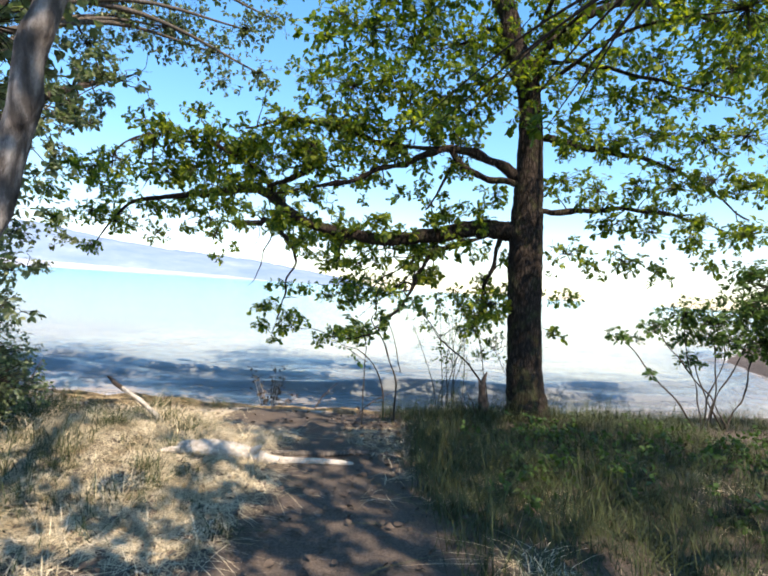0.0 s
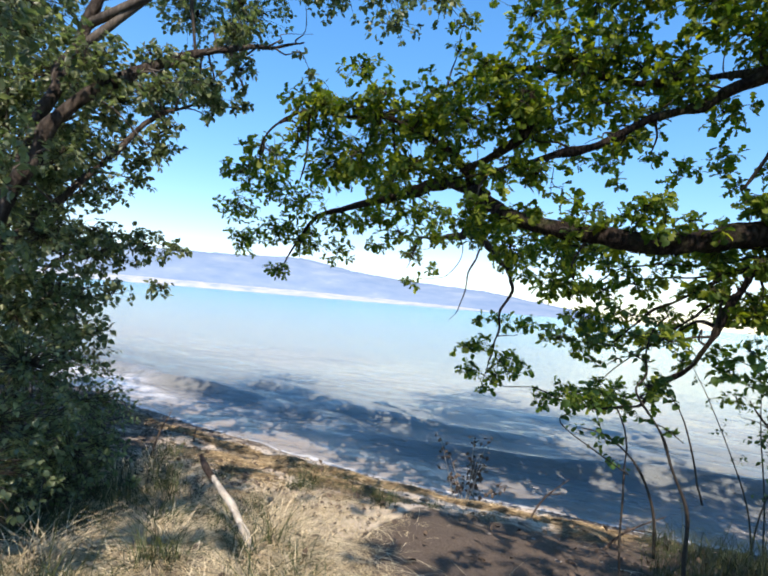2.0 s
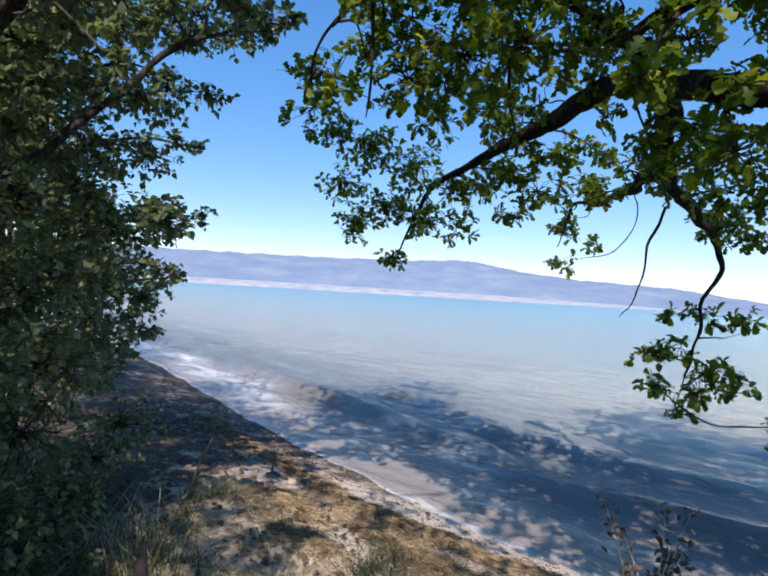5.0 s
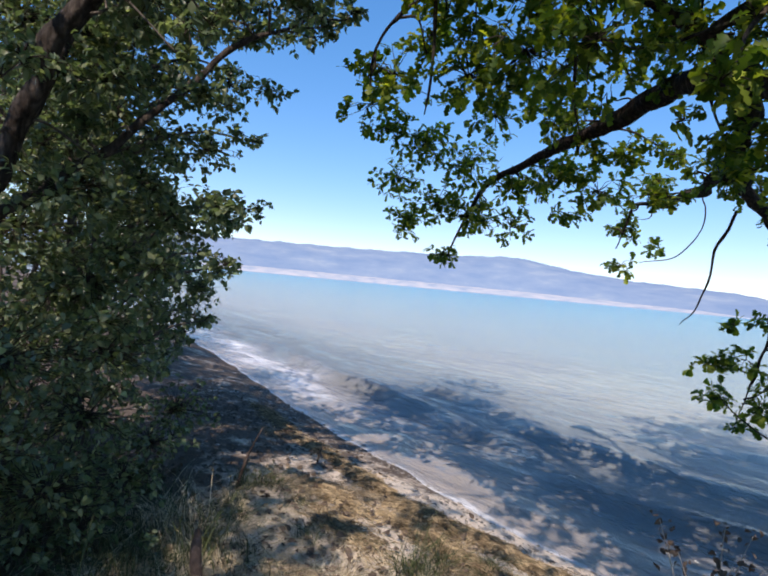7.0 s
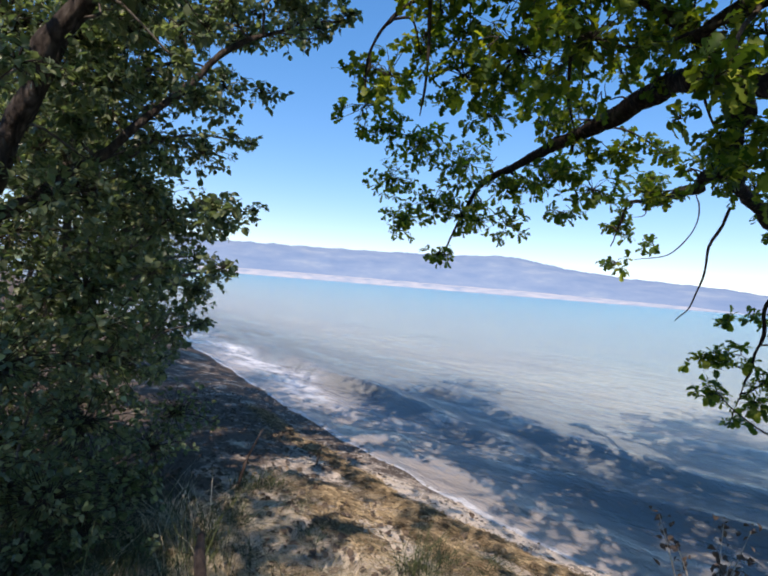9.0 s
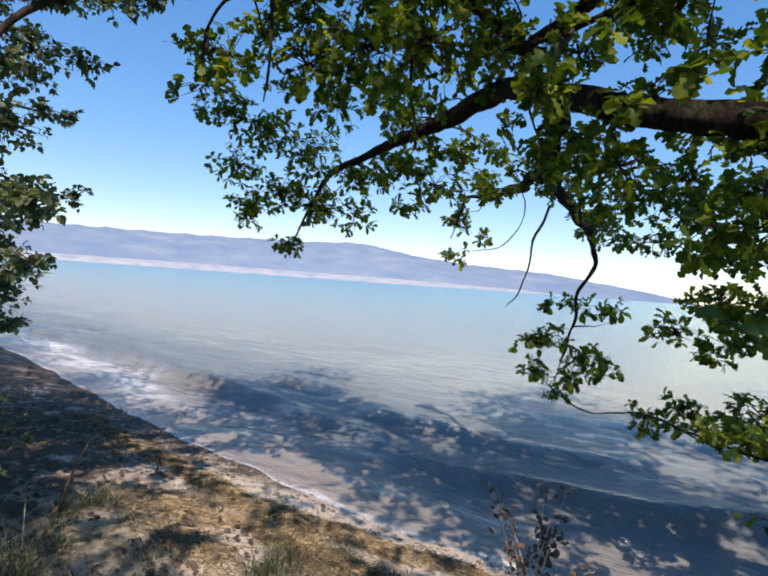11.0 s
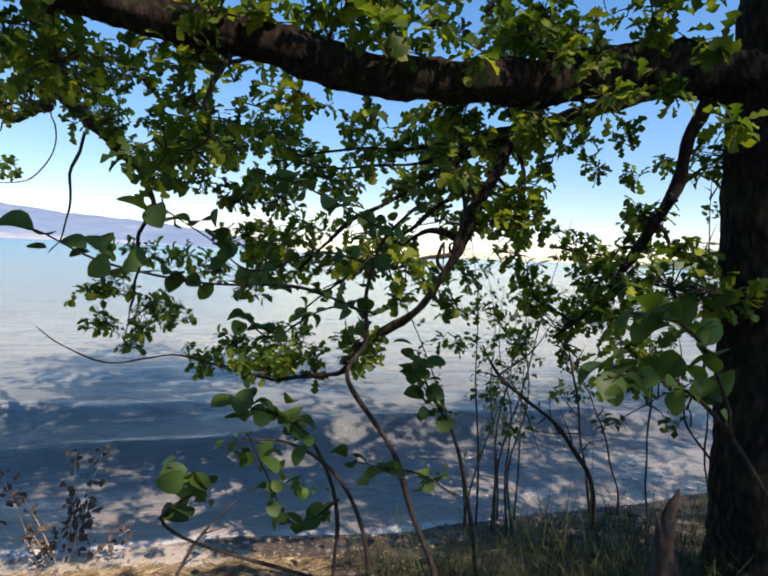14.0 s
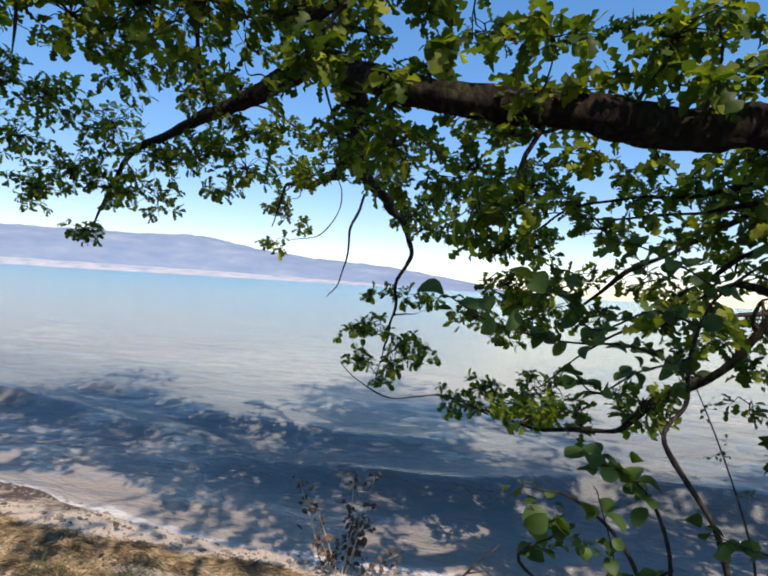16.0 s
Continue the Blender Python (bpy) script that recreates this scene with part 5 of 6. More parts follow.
foliage(THICKET_EDGE, 620, 0.06, SMALL_ROWS, BIRCH_LEAF, thicket, 100, 5, 0.003)
foliage(BIRCH_SPRAYS, 620, 0.055, SMALL_ROWS, BIRCH_LEAF, thicket, 93, 5, 0.003)
for i, tip in enumerate(BIRCH_SPRAYS):
    root = np.array([-5.3, 6.1, tip[2] - 0.35])
    mid = (root + np.array(tip[:3])) / 2 + np.array([0, 0, 0.1])
    branch("branch", [(*root, 0.02), (*mid, 0.013), (*tip[:3], 0.005)], GREY_BARK, thicket, 5, 0.1, 230 + i)
bush = base("low_bush", -4.2, 5.2, float(ground_height(-4.2, 5.2)), "dark low bush at the foot of the thicket", "shrub")
for i in range(7):
    rr = random.Random(300 + i)
    x0, y0 = -4.2 + rr.uniform(-0.5, 0.4), 5.2 + rr.uniform(-0.4, 0.4)
    z0 = float(ground_height(x0, y0)) - 0.05
    branch("stem", [(x0, y0, z0, 0.016), (x0 + rr.uniform(-0.2, 0.3), y0 + rr.uniform(-0.2, 0.2), z0 + 0.45, 0.01), (x0 + rr.uniform(-0.4, 0.4), y0 + rr.uniform(-0.3, 0.4), z0 + 0.85, 0.004)], GREY_BARK, bush, 6, 0.1, 310 + i)
foliage(UNDERBUSH, 800, 0.04, SMALL_ROWS, BIRCH_LEAF, bush, 94, 5, 0.0025)

# ---- shrubs near the oak ----
right_bush = base("hazel_bush", 4.4, 7.5, float(ground_height(4.4, 7.5)), "leafy bush on arching thin stems beside the oak", "shrub")
for i, tip in enumerate(RIGHT_BUSH[:8]):
    x0, y0 = 4.5 + 0.12 * (i % 4), 7.4 + 0.1 * (i % 3)
    z0 = float(ground_height(x0, y0)) - 0.05
    branch("stem", [(x0, y0, z0, 0.013), ((x0 * 2 + tip[0]) / 3 + 0.1 * math.sin(i * 2.4), (y0 * 2 + tip[1]) / 3, z0 + 0.5, 0.011), (tip[0] * 0.8 + x0 * 0.2, tip[1], (tip[2] + z0 + 0.6) / 2 + 0.1, 0.008), (tip[0], tip[1], tip[2], 0.004)], TWIG_BARK, right_bush, 6, 0.12, 330 + i, 7, kink=3.0)
foliage(RIGHT_BUSH, 420, 0.075, OAK_SIMPLE, ALDER_LEAF, right_bush, 95)

alder = base("alder_shrub", float(ALDER_STEM[0][0]), float(ALDER_STEM[0][1]), float(ground_height(ALDER_STEM[0][0], ALDER_STEM[0][1])), "young alder with round green leaves on thin dark stems", "shrub")


def grounded(line, drop=0.06):
    """The line with its first point carried straight down into the ground."""
    x, y, z, r = line[0]
    return [(x, y, float(ground_height(x, y)) - drop, r * 1.1)] + line


branch("stem", [(*q[:3], q[3] * 0.7) for q in grounded(ALDER_STEM)], TWIG_BARK, alder, 8, 0.12, 40, 7, kink=1.5)
branch("stem", [(*q[:3], q[3] * 0.5) for q in grounded(ALDER_SHOOT)], TWIG_BARK, alder, 7, 0.12, 41, 7, kink=1.5)
rng = np.random.default_rng(42)
for i, line in enumerate((ALDER_ARM_A, ALDER_ARM_B, ALDER_ARM_C, ALDER_ARM_D, ALDER_LOW, ALDER_LOW_B, ALDER_NEAR_A, ALDER_NEAR_B, ALDER_MID, ALDER_MID_B)):
    branch("twig", [(*q[:3], q[3] * 0.6) for q in line], TWIG_BARK, alder, 6, 0.12, 43 + i, 7, kink=1.5)
for line, count in ((ALDER_ARM_A, 34), (ALDER_ARM_B, 34), (ALDER_ARM_C, 22), (ALDER_ARM_D, 26), (ALDER_SHOOT[2:], 26), (ALDER_LOW[2:], 16), (ALDER_LOW_B, 26), (ALDER_STEM[4:], 24), (ALDER_NEAR_A[1:], 20), (ALDER_NEAR_B, 20), (ALDER_MID[2:], 34), (ALDER_MID_B, 22)):
    pts = curve_points(line, 8)[:, :3]
    for k in range(count):
        j = int(rng.integers(2, len(pts)))
        way = pts[j] - pts[j - 1]
        way = way / (np.linalg.norm(way) + 1e-9) + rng.normal(0, 0.75, 3) - np.array([0, 0, 0.3])
        start = pts[j] + rng.normal(0, 0.012, 3)
        single_leaf("round", ROUND_ROWS, start, way, rng.uniform(0.03, 0.058), ALDER_LEAF, alder, rng)

saplings = ((SAPLING_A, "leaning grey sapling"), (SAPLING_B, "thin upright sapling"), (SAPLING_C, "thin upright sapling"), (SAPLING_D, "thin upright sapling"), (SAPLING_E, "leaning thin sapling"), (SAPLING_F, "low sapling with a side twig"))
for i, (line, what) in enumerate(saplings):
    sap = base("sapling", line[0][0], line[0][1], float(ground_height(line[0][0], line[0][1])), what + " beside the oak on the bank", "sapling", "saplings by the oak")
    line = [(*q[:3], q[3] * 0.42) for q in line]
    branch("stem", grounded(line), TWIG_BARK, sap, 7, 0.12, 400 + i, 7, kink=2.0)
    rng = np.random.default_rng(410 + i)
    pts = curve_points(line, 6)[:, :3]
    for j in range(8):
        p = pts[len(pts) // 3 + int(rng.integers(0, len(pts) * 2 // 3))]
        q = p + rng.normal(0, 0.16, 3) + np.array([0, 0, 0.14])
        branch("twig", [(*p, 0.006), (*((p + q) / 2 + rng.normal(0, 0.02, 3)), 0.004), (*q, 0.0015)], TWIG_BARK, sap, 5, 0.1, 420 + j)
    tips = [(*(pts[-1 - 2 * k] + rng.normal(0, 0.12, 3)), 0.13) for k in range(5)]
    foliage(tips, 420, 0.045, SMALL_ROWS, ALDER_LEAF, sap, 440 + i, 4, 0.0015)

# whip-thin shoots at the water's edge
shoots = base("willow_shoots", 1.15, 8.9, float(ground_height(1.15, 8.9)), "clump of whip-thin upright shoots with tiny leaves", "shrub")
rng = np.random.default_rng(500)
for i in range(9):
    x0, y0 = 1.15 + rng.normal(0, 0.16), 8.8 + rng.normal(0, 0.12)
    z0 = float(ground_height(x0, y0)) - 0.05
    lean, h = rng.normal(0, 0.28, 2), rng.uniform(1.3, 2.35)
    line = [(x0, y0, z0, 0.010)]
    for k in (0.25, 0.5, 0.75, 1.0):
        line.append((x0 + lean[0] * k ** 1.6 + rng.normal(0, 0.03), y0 + lean[1] * k ** 1.6 + rng.normal(0, 0.03), z0 + h * k, 0.010 - 0.0085 * k))
    branch("stem", line, GREY_BARK, shoots, 5, 0.08, 510 + i, 4)
    pts = curve_points(line, 6)[:, :3]
    foliage([(*pts[j], 0.13) for j in (11, 14, 17, 19, 21, 23)], 260, 0.035, SMALL_ROWS, BIRCH_LEAF, shoots, 530 + i, 3, 0.0012)

thin_sapling = base("bent_sapling", 0.12, 7.7, float(ground_height(0.12, 7.7)), "thin bent sapling arching over the path to the water", "sapling")
branch("stem", [(0.12, 7.7, float(ground_height(0.12, 7.7)) - 0.05, 0.014), (0.09, 7.65, 0.05, 0.012), (-0.05, 7.6, 0.4, 0.01), (-0.28, 7.5, 0.62, 0.007), (-0.5, 7.4, 0.68, 0.003)], TWIG_BARK, thin_sapling, 6, 0.08, 60)
rng = np.random.default_rng(61)
for k in range(22):
    u = rng.uniform(0.3, 1)
    p = np.array([0.05 - 0.55 * u, 7.65 - 0.25 * u, 0.2 + 0.48 * u]) + rng.normal(0, 0.04, 3)
    single_leaf("round", ROUND_ROWS, p, rng.normal(0, 1, 3) - np.array([0, 0, 0.3]), rng.uniform(0.035, 0.06), ALDER_LEAF, thin_sapling, rng)

# unseen tree added behind the start to shade the track, its boughs hang over
shade = base("oak_tree", 3.6, -1.5, float(ground_height(3.6, -1.5)), "unseen oak added to shade the track, its boughs hang over it", "tree")
branch("trunk", [(3.6, -1.5, -0.2, 0.34), (3.6, -1.45, 0.3, 0.26), (3.5, -1.3, 2.0, 0.22), (3.3, -1.0, 4.0, 0.18), (3.0, -0.6, 6.0, 0.1), (2.8, -0.4, 7.5, 0.03)], OAK_BARK, shade, 14, 0.08, 7, 5, "", 0.3)
for i, tip in enumerate(((1.4, 2.6, 3.3), (0.2, 1.2, 5.2), (4.6, 2.6, 4.6), (2.4, 3.4, 5.0), (5.2, -0.6, 5.6), (1.0, -1.6, 5.4))):
    branch("limb", [(3.35, -1.05, 3.4 + 0.3 * i, 0.09), ((3.35 + tip[0]) / 2, (-1.05 + tip[1]) / 2, (3.6 + 0.3 * i + tip[2]) / 2 + 0.4, 0.06), (*tip, 0.015)], OAK_BARK, shade, 8, 0.1, 600 + i)
# leaf clumps placed mostly out of view to shade track, bank and alder
SHADE_CLUMPS = [(1.1, 4.3, 4.35, 0.5), (0.75, 4.2, 4.6, 0.4), (1.45, 4.5, 4.35, 0.4), (1.2, 3.6, 5.3, 0.55), (0.4, 3.3, 5.7, 0.55), (1.7, 2.0, 4.6, 0.8), (2.5, 3.2, 5.1, 0.9), (3.6, 2.4, 5.2, 1.0), (4.6, 2.4, 4.7, 0.9), (2.8, 0.8, 6.2, 1.1), (4.2, 0.6, 6.4, 1.2), (5.2, -0.4, 5.8, 1.0), (3.4, -1.6, 7.2, 1.3), (1.9, 1.2, 6.4, 0.8), (3.2, 3.8, 4.6, 0.8), (5.4, 1.6, 5.6, 0.9), (1.5, -0.6, 5.2, 0.8), (0.2, -1.2, 4.6, 0.8), (-0.9, -1.0, 5.0, 0.7), (0.6, -0.4, 4.2, 0.5), (0.35, -0.2, 4.8, 0.55), (-0.2, 0.0, 5.1, 0.5), (1.1, 0.1, 4.7, 0.5), (0.9, 0.7, 5.2, 0.5)]
foliage(SHADE_CLUMPS, 118, 0.11, SMALL_ROWS, OAK_LEAF, shade, 610)
foliage(OVERHANG, 160, 0.085, OAK_ROWS, OAK_LEAF, shade, 611)
for i, tip in enumerate(OVERHANG):
    branch("twig", [(1.4, 2.6, 3.3, 0.012), ((1.4 + tip[0]) / 2, (2.6 + tip[1]) / 2, tip[2] + 0.35, 0.008), (*tip[:3], 0.003)], TWIG_BARK, shade, 5, 0.1, 620 + i)

# ---- dead wood ----
stump = base("dead_stump", 1.45, 7.3, float(ground_height(1.45, 7.3)), "splintered dark dead stump beside the oak", "stump")
g = float(ground_height(1.45, 7.3)) - 0.1
branch("stump_wood", [(1.47, 7.3, g, 0.08), (1.46, 7.3, g + 0.25, 0.065), (1.43, 7.3, g + 0.45, 0.045), (1.44, 7.29, g + 0.6, 0.03), (1.48, 7.29, g + 0.72, 0.006)], ROTTEN, stump, 9, 0.25, 3)
branch("splinter", [(1.42, 7.29, g + 0.4, 0.03), (1.39, 7.28, g + 0.53, 0.018), (1.35, 7.27, g + 0.63, 0.004)], ROTTEN, stump, 6, 0.3, 4)
branch("side_twig", [(1.38, 7.25, g + 0.05, 0.012), (1.3, 7.2, g + 0.28, 0.008), (1.2, 7.15, g + 0.44, 0.003)], ROTTEN, stump, 5, 0.2, 5)

log = base("driftwood_log", -1.1, 4.46, float(ground_height(-1.1, 4.46)), "long bleached driftwood log tapering across the sand", "log")


def on_ground(x, y, up, r):
    return (x, y, float(ground_height(x, y)) + up, r)


branch("log_wood", [on_ground(-1.58, 4.42, 0.04, 0.03), on_ground(-1.53, 4.42, 0.05, 0.062), on_ground(-1.35, 4.43, 0.055, 0.075), on_ground(-1.1, 4.46, 0.045, 0.072), on_ground(-0.88, 4.48, 0.03, 0.06), on_ground(-0.7, 4.54, 0.014, 0.034), on_ground(-0.45, 4.62, 0.014, 0.026), on_ground(-0.28, 4.7, 0.016, 0.026), on_ground(-0.16, 4.74, 0.01, 0.012)], BLEACHED, log, 18, 0.13, 8, 7, kink=0.8)
branch("knot", [on_ground(-1.0, 4.46, 0.06, 0.04), on_ground(-0.94, 4.42, 0.12, 0.028), on_ground(-0.9, 4.4, 0.15, 0.008)], BLEACHED, log, 9, 0.15, 9)
branch("split_end", [on_ground(-1.45, 4.37, 0.05, 0.035), on_ground(-1.6, 4.33, 0.045, 0.025), on_ground(-1.72, 4.3, 0.03, 0.006)], BLEACHED, log, 9, 0.2, 10)

stick = base("driftwood_branch", -2.3, 5.48, float(ground_height(-2.3, 5.48)), "bleached leaning branch with a dark broken end", "branch")
branch("pale_wood", [(-2.0, 5.33, float(ground_height(-2.0, 5.33)) - 0.02, 0.03), (-2.25, 5.45, 0.1, 0.026), (-2.5, 5.55, 0.22, 0.022), (-2.64, 5.61, 0.29, 0.019)], BLEACHED, stick, 12, 0.2, 6, 8, kink=2.0)
branch("dark_end", [(-2.6, 5.6, 0.275, 0.022), (-2.72, 5.64, 0.335, 0.023), (-2.82, 5.69, 0.39, 0.012)], ROTTEN, stick, 8, 0.15, 7)

log_b = base("fallen_branch", -0.3, 5.0, float(ground_height(-0.3, 5.0)), "grey fallen branch half buried beside the log", "branch")
branch("wood", [(-0.9, 4.85, float(ground_height(-0.9, 4.85)) + 0.005, 0.03), (-0.5, 4.9, float(ground_height(-0.5, 4.9)) + 0.02, 0.028), (-0.1, 5.05, float(ground_height(-0.1, 5.05)) + 0.012, 0.022), (0.35, 5.0, float(ground_height(0.35, 5.0)) + 0.01, 0.012)], GREY_BARK, log_b, 8, 0.15, 12)

weed = base("withered_weed", -1.65, 8.6, float(ground_height(-1.65, 8.6)), "withered weed with pale stalks and curled dead leaves", "plant")
rng = np.random.default_rng(700)
for i in range(9):
    x0, y0 = -1.65 + rng.normal(0, 0.09), 8.6 + rng.normal(0, 0.05)
    z0 = float(ground_height(x0, y0)) - 0.03
    lean, h = rng.normal(0, 0.2, 2), rng.uniform(0.28, 0.68)
    line = [(x0, y0, z0, 0.006), (x0 + 0.5 * lean[0], y0 + 0.5 * lean[1], z0 + 0.55 * h, 0.005), (x0 + lean[0], y0 + lean[1], z0 + h, 0.002)]
    branch("stalk", line, BLEACHED, weed, 5, 0.1, 710 + i)
    pts = curve_points(line, 6)[:, :3]
    o = pts[rng.integers(3, len(pts), 26)] + rng.normal(0, 0.035, (26, 3))
    leaves_mesh("dead_leaves", o, rng.normal(0, 1, (26, 3)), rng.uniform(0.03, 0.065, 26), SMALL_ROWS, DEAD_LEAF, weed, rng)

for i, (x0, y0, lx, ly, h) in enumerate(((-0.95, 8.2, 0.35, 0.1, 0.42), (-4.4, 6.75, 0.15, 0.1, 0.5), (-4.9, 7.9, -0.1, 0.15, 0.18), (-0.3, 7.6, 0.5, 0.25, 0.3))):
    z0 = float(ground_height(x0, y0))
    dry = base("dry_stick", x0, y0, z0, "bare dry stick standing in the bank", "stick", "dry sticks on the shore")
    branch("wood", [(x0, y0, z0 - 0.05, 0.011), (x0 + lx * 0.4, y0 + ly * 0.4, z0 + h * 0.5, 0.009), (x0 + lx, y0 + ly, z0 + h, 0.003)], ROTTEN, dry, 6, 0.15, 800 + i)
    branch("side_twig", [(x0 + lx * 0.5, y0 + ly * 0.5, z0 + h * 0.58, 0.005), (x0 + lx * 0.9, y0 + ly * 0.3, z0 + h * 0.7, 0.002)], ROTTEN, dry, 5, 0.1, 810 + i)


# ---- grass, litter, stones ----
def blades(name, count, place, height, width, mat, seed, label, category, curl=0.5, flat=False):
    """Narrow bent blades, each a strip of three pieces."""
    rng = np.random.default_rng(seed)
    xy, scale = place(rng, count)
    n = len(xy)
    z = ground_height(xy[:, 0], xy[:, 1])
    ang = rng.uniform(0, 2 * math.pi, n)
    d = np.stack([np.cos(ang), np.sin(ang), np.zeros(n)], -1)
    side = np.stack([-np.sin(ang), np.cos(ang), np.zeros(n)], -1)
    h = height * rng.uniform(0.45, 1.2, n) * scale
    c = curl * rng.uniform(0.2, 1.3, n)
    o = np.stack([xy[:, 0], xy[:, 1], z - (0.0 if flat else 0.02)], -1)
    rows = []
    for u, wd in ((0.0, 1.0), (0.4, 0.85), (0.75, 0.5), (1.0, 0.06)):
        if flat:
            p = o + d * (h * u)[:, None]
            p[:, 2] = ground_height(p[:, 0], p[:, 1]) + 0.006 + 0.03 * np.sin(u * 3.1) * rng.uniform(0.1, 1.0, n)
        else:
            p = o + d * (h * c * u * u)[:, None] + np.array([0, 0, 1.0]) * (h * (u - 0.35 * c * u * u))[:, None]
        rows.append(p + side * (width * wd / 2))
        rows.append(p - side * (width * wd / 2))
    v = np.stack(rows, 1).reshape(-1, 3)
    f = np.array([(0, 1, 3, 2), (2, 3, 5, 4), (4, 5, 7, 6)])
    f = (f[None] + (np.arange(n) * 8)[:, None, None]).reshape(-1, 4)
    me = bpy.data.meshes.new(name)
    me.vertices.add(len(v))
    me.vertices.foreach_set("co", v.ravel())
    me.loops.add(f.size)
    me.loops.foreach_set("vertex_index", f.ravel().astype(np.int32))
    me.polygons.add(len(f))
    me.polygons.foreach_set("loop_start", np.arange(0, f.size, 4, dtype=np.int32))
    me.materials.append(mat)
    me.update(calc_edges=True)
    return tagged(new(name, me), label, category, kind="stuff")


def tufts(areas, spread, per=14):
    """Blade places in tufts: areas of (x, y, half width, half depth, share)."""
    def place(rng, count):
        xs, size = [], []
        total = sum(a[4] for a in areas)
        for x, y, wx, wy, share in areas:
            m = int(count * share / total)
            k = max(1, m // per)
            cx = rng.uniform(-1, 1, (k, 2)) * np.array([wx, wy]) + np.array([x, y])
            xs.append(np.repeat(cx, per, 0) + rng.normal(0, spread, (k * per, 2)))
            size.append(np.repeat(rng.gamma(2.2, 0.42, k) + 0.15, per))
        p, size = np.concatenate(xs), np.concatenate(size)
        s = shore(p[:, 0]) - p[:, 1]
        track = np.abs(p[:, 0] + 0.35 + 0.12 * (p[:, 1] - 4)) > 0.42 + 0.2 * np.sin(3 * p[:, 1])
        keep = (s > 0.25) & track
        return p[keep], size[keep]
    return place


blades("dry_grass", 30000, tufts([(-1.9, 4.2, 1.1, 1.4, 5), (-2.9, 5.4, 0.6, 0.9, 1.2), (-1.7, 2.6, 0.8, 1.0, 1.6), (-2.4, 6.2, 0.7, 0.6, 1), (-3.4, 6.1, 0.7, 0.5, 0.9), (1.8, 2.3, 1.0, 0.7, 0.4), (2.5, 4.6, 1.5, 1.2, 0.3)], 0.085, 70), 0.1, 0.005, STRAW, 900, "pale dry straw grass in matted tufts", "grass", 2.8)
blades("green_grass", 52000, tufts([(2.3, 5.4, 1.9, 2.2, 8), (-3.9, 5.6, 0.8, 0.7, 0.8), (3.6, 8.2, 2.6, 1.2, 3), (0.9, 7.6, 0.8, 0.7, 1), (1.4, 3.0, 0.9, 1.4, 1.8), (-4.6, 4.6, 1.4, 1.6, 1.4), (-2.9, 3.4, 0.6, 1.0, 0.8), (0.9, 5.2, 0.5, 1.2, 1.0)], 0.06), 0.2, 0.005, GREEN_GRASS, 901, "dark green and olive meadow grass", "grass", 1.3)
blades("reed_litter", 6500, tufts([(-3.2, 7.5, 1.5, 0.5, 3), (-1.8, 7.85, 1.5, 0.35, 3.4), (-5.0, 7.7, 1.2, 0.5, 1.2), (1.0, 8.0, 1.6, 0.5, 1), (-2.6, 6.7, 1.0, 0.6, 0.8)], 0.12, 300), 0.19, 0.005, LITTER, 902, "brown reed stalks washed up in mats along the shore", "litter", 0.3, True)
blades("straw_litter", 22000, tufts([(-2.1, 4.3, 1.3, 1.5, 4), (-2.9, 6.2, 1.3, 0.8, 0.8), (0.2, 5.5, 1.5, 1.6, 0.8)], 0.12, 40), 0.24, 0.004, STRAW, 903, "flattened dry straw on the ground", "litter", 0.3, True)
blades("olive_tufts", 5200, tufts([(-1.9, 4.2, 1.1, 1.5, 4), (-2.8, 5.6, 0.8, 0.8, 2), (-3.3, 7.0, 1.3, 0.6, 1.4), (-2.2, 7.4, 0.9, 0.3, 0.8), (-4.4, 6.6, 0.7, 0.6, 1)], 0.05, 60), 0.16, 0.005, GREEN_GRASS, 904, "small olive grass tufts among straw and sand", "grass", 1.8)


blades("meadow_grass", 22000, tufts([(-5.0, 1.0, 3.5, 4.5, 2), (5.0, 1.0, 3.5, 4.0, 2), (0.0, -3.0, 5.0, 1.8, 1.5), (8.0, 6.0, 3.0, 3.0, 1)], 0.08, 24), 0.16, 0.006, GREEN_GRASS, 905, "sparse olive grass under the trees", "grass", 1.5)


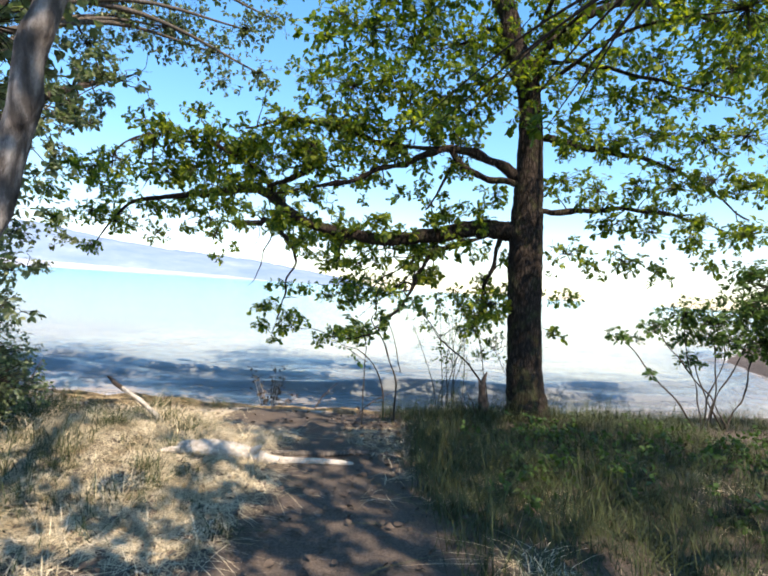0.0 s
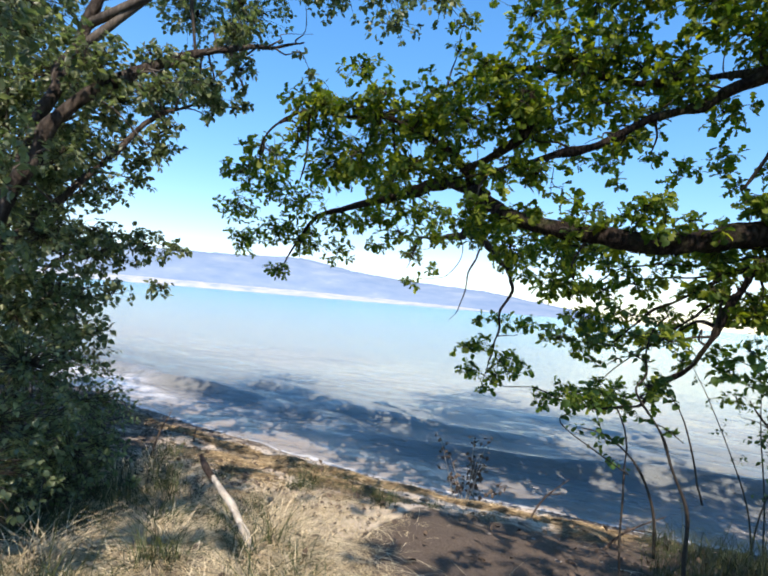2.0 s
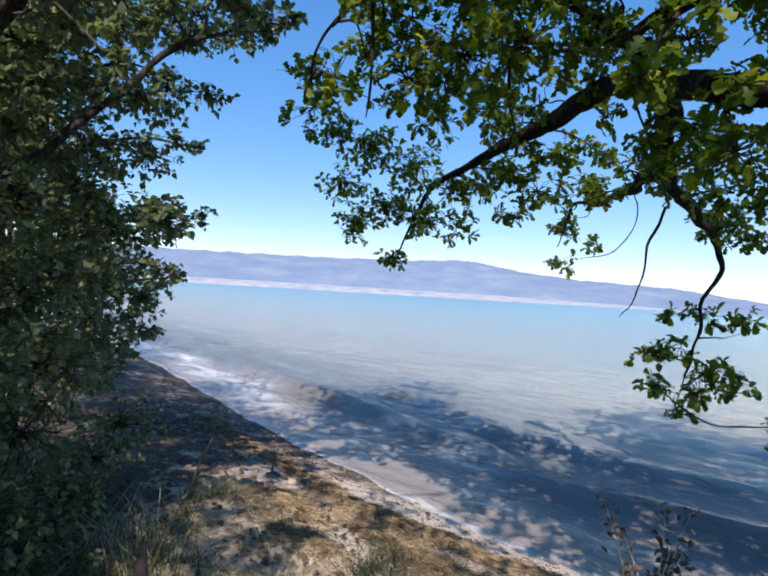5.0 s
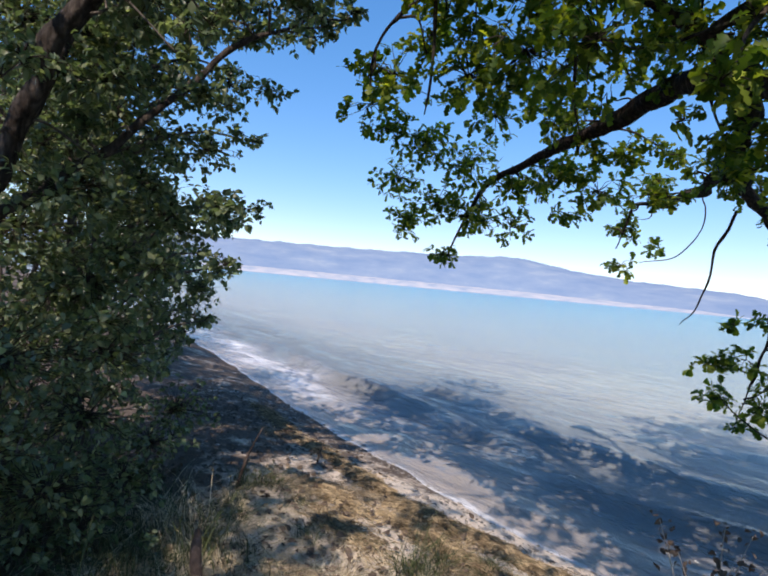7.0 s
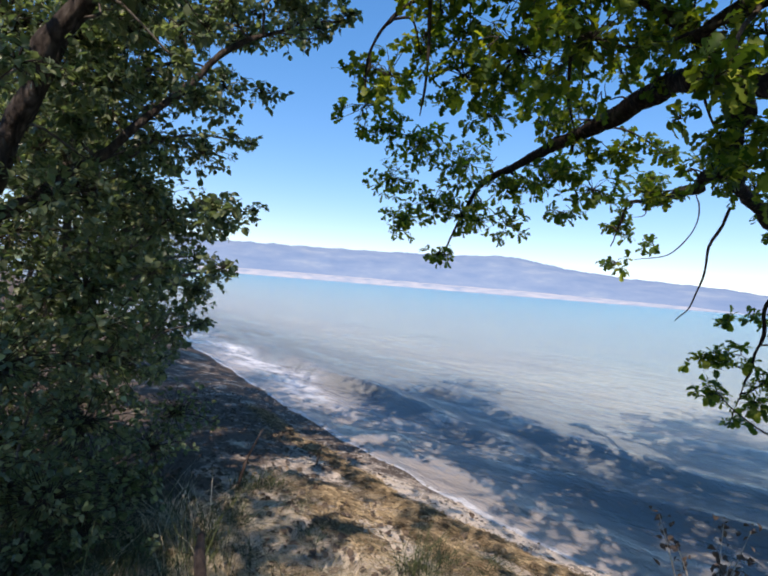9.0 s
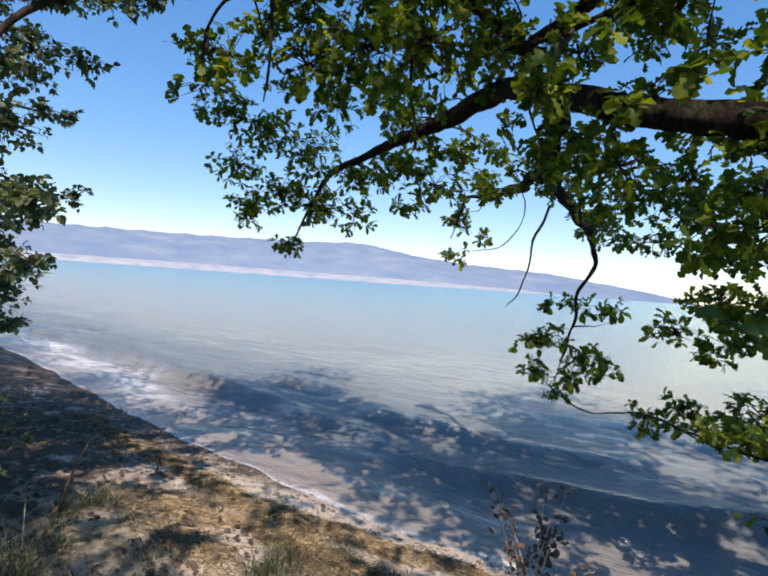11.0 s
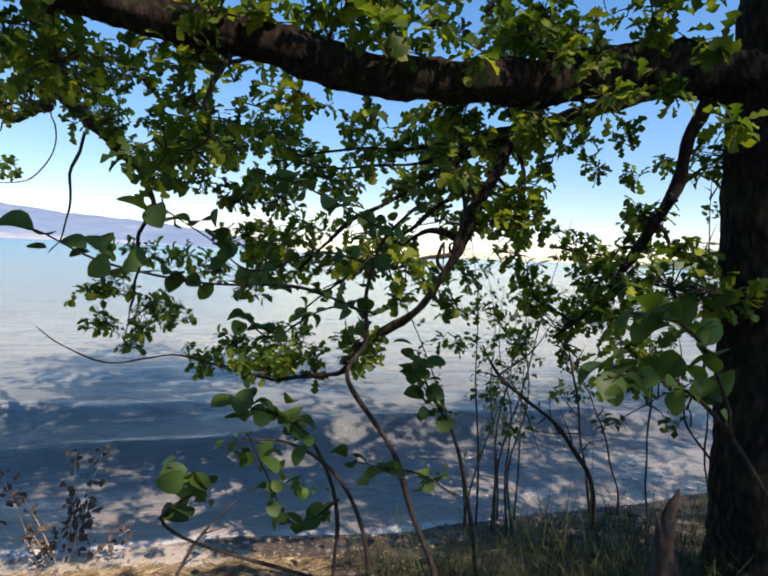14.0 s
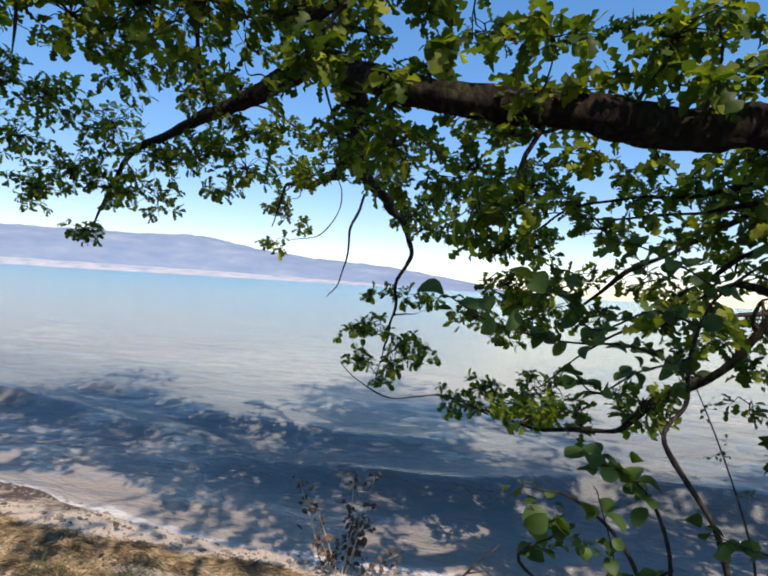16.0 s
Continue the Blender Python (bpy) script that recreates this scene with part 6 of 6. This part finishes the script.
def drift_mats(name, mats, mat, seed, label):
    """Washed-up stalks lying over one another in long swathes along the shore: mats of (x, y, half length, half depth, count, heap)."""
    rng = np.random.default_rng(seed)
    verts, faces = [], []
    for x, y, wl, wd, count, heap in mats:
        run = math.atan2(float(shore(x + 0.4) - shore(x - 0.4)), 0.8)
        for _ in range(count):
            u, w = rng.normal(0, 0.5), rng.normal(0, 0.5)
            cx = x + u * wl * math.cos(run) - w * wd * math.sin(run)
            cy = y + u * wl * math.sin(run) + w * wd * math.cos(run)
            a = run + rng.normal(0.0, 0.5)
            long, bend = rng.uniform(0.08, 0.3), rng.normal(0, 0.9)
            lift = heap * max(0.0, 1 - u * u - w * w) * rng.uniform(0.1, 1.0) + 0.004
            thick = rng.uniform(0.0018, 0.0045)
            n = len(verts)
            for k in range(4):
                v = k / 3 - 0.5
                d = a + bend * v
                px, py = cx + long * v * math.cos(d), cy + long * v * math.sin(d)
                pz = float(ground_height(px, py)) + lift + 0.012 * math.sin(7 * v + 9 * w)
                sx, sy = -math.sin(d) * thick, math.cos(d) * thick
                verts += [(px + sx, py + sy, pz), (px, py, pz + 1.3 * thick), (px - sx, py - sy, pz)]
            for k in range(3):
                q = n + 3 * k
                faces += [(q, q + 1, q + 4, q + 3), (q + 1, q + 2, q + 5, q + 4)]
    return tagged(link_mesh(name, verts, faces, mat, None, label, False, "stuff"), category="litter")


SHORE_MATS = [(-3.6, 8.0, 0.5, 0.16, 900, 0.06), (-2.9, 8.1, 0.45, 0.12, 700, 0.05), (-4.4, 8.15, 0.5, 0.14, 700, 0.05), (-3.2, 7.65, 0.6, 0.14, 600, 0.04), (-4.1, 7.5, 0.5, 0.15, 500, 0.04), (-5.4, 8.3, 0.6, 0.15, 600, 0.04), (-2.2, 8.3, 0.4, 0.1, 500, 0.04), (-2.5, 7.6, 0.6, 0.14, 500, 0.04), (-6.6, 8.5, 0.7, 0.16, 500, 0.04), (-1.4, 8.25, 0.5, 0.1, 400, 0.03), (-0.5, 8.25, 0.6, 0.12, 300, 0.03), (-3.5, 7.1, 0.5, 0.15, 350, 0.03)]
drift_mats("drift_stalks", SHORE_MATS, LITTER, 906, "golden brown reed stalks heaped in swathes along the waterline")


def scattered_leaves(count, areas, seed):
    rng = np.random.default_rng(seed)
    spots = np.concatenate([rng.normal(0, 0.62, (int(count * a[4]), 2)) * np.array(a[2:4]) + np.array(a[:2]) for a in areas])
    spots = spots[shore(spots[:, 0]) - spots[:, 1] > 0.2]
    o = np.stack([spots[:, 0], spots[:, 1], ground_height(spots[:, 0], spots[:, 1]) + rng.uniform(0.004, 0.03, len(spots))], -1)
    w = rng.normal(0, 1, (len(o), 3)) * np.array([1, 1, 0.25])
    ob = leaves_mesh("leaf_litter", o, w, rng.uniform(0.03, 0.075, len(o)), SMALL_ROWS, DEAD_LEAF, None, rng, "dark fallen leaves strewn over the bank", 0.3)
    return tagged(ob, "dark fallen leaves strewn over the bank", "litter", kind="stuff")


scattered_leaves(12000, ((-4.4, 6.6, 1.6, 1.1, 0.08), (-2.8, 6.7, 1.2, 0.7, 0.012), (-6.5, 8.0, 1.6, 0.6, 0.04), (0.5, 6.4, 1.0, 1.6, 0.08), (2.4, 5.8, 1.6, 2.0, 0.15), (-1.0, 3.4, 1.4, 1.4, 0.04)), 960)
ground_cover = tagged(new("ground_cover"), "low dark green weeds under the oak", "plant")
ground_cover.matrix_basis = pose(2.6, 5.6, float(ground_height(2.6, 5.6)))
rng = np.random.default_rng(970)
cover = [(x, y, float(ground_height(x, y)) + 0.1, rng.uniform(0.12, 0.3)) for x, y in zip(rng.uniform(1.0, 4.6, 60), rng.uniform(3.6, 7.2, 60)) if (x - 1.9) ** 2 + (y - 7.35) ** 2 > 0.6]
foliage(cover, 300, 0.055, SMALL_ROWS, ALDER_LEAF, ground_cover, 971, 5, 0.002)


def stones(name, count, seed):
    rng = np.random.default_rng(seed)
    bm = bmesh.new()
    bmesh.ops.create_icosphere(bm, subdivisions=1, radius=1.0)
    tv = np.array([v.co[:] for v in bm.verts])
    tf = np.array([[v.index for v in f.verts] for f in bm.faces])
    bm.free()
    x = rng.uniform(-9, 2.5, count)
    y = shore(x) - rng.gamma(1.6, 0.42, count) + 0.25
    r = rng.gamma(2.0, 0.004, count) + 0.003
    o = np.stack([x, y, ground_height(x, y) + 0.2 * r], -1)
    sc = rng.uniform(0.6, 1.3, (count, 1, 3)) * np.array([1.2, 1.2, 0.6])
    v = (o[:, None, :] + r[:, None, None] * sc * tv[None] * rng.uniform(0.85, 1.1, (count, len(tv), 1))).reshape(-1, 3)
    f = (tf[None] + (np.arange(count) * len(tv))[:, None, None]).reshape(-1, 3)
    return tagged(link_mesh(name, v.tolist(), f.tolist(), PEBBLE, None, "small grey beach pebbles along the water", False, "stuff"), category="pebbles")


stones("beach_pebbles", 3000, 950)
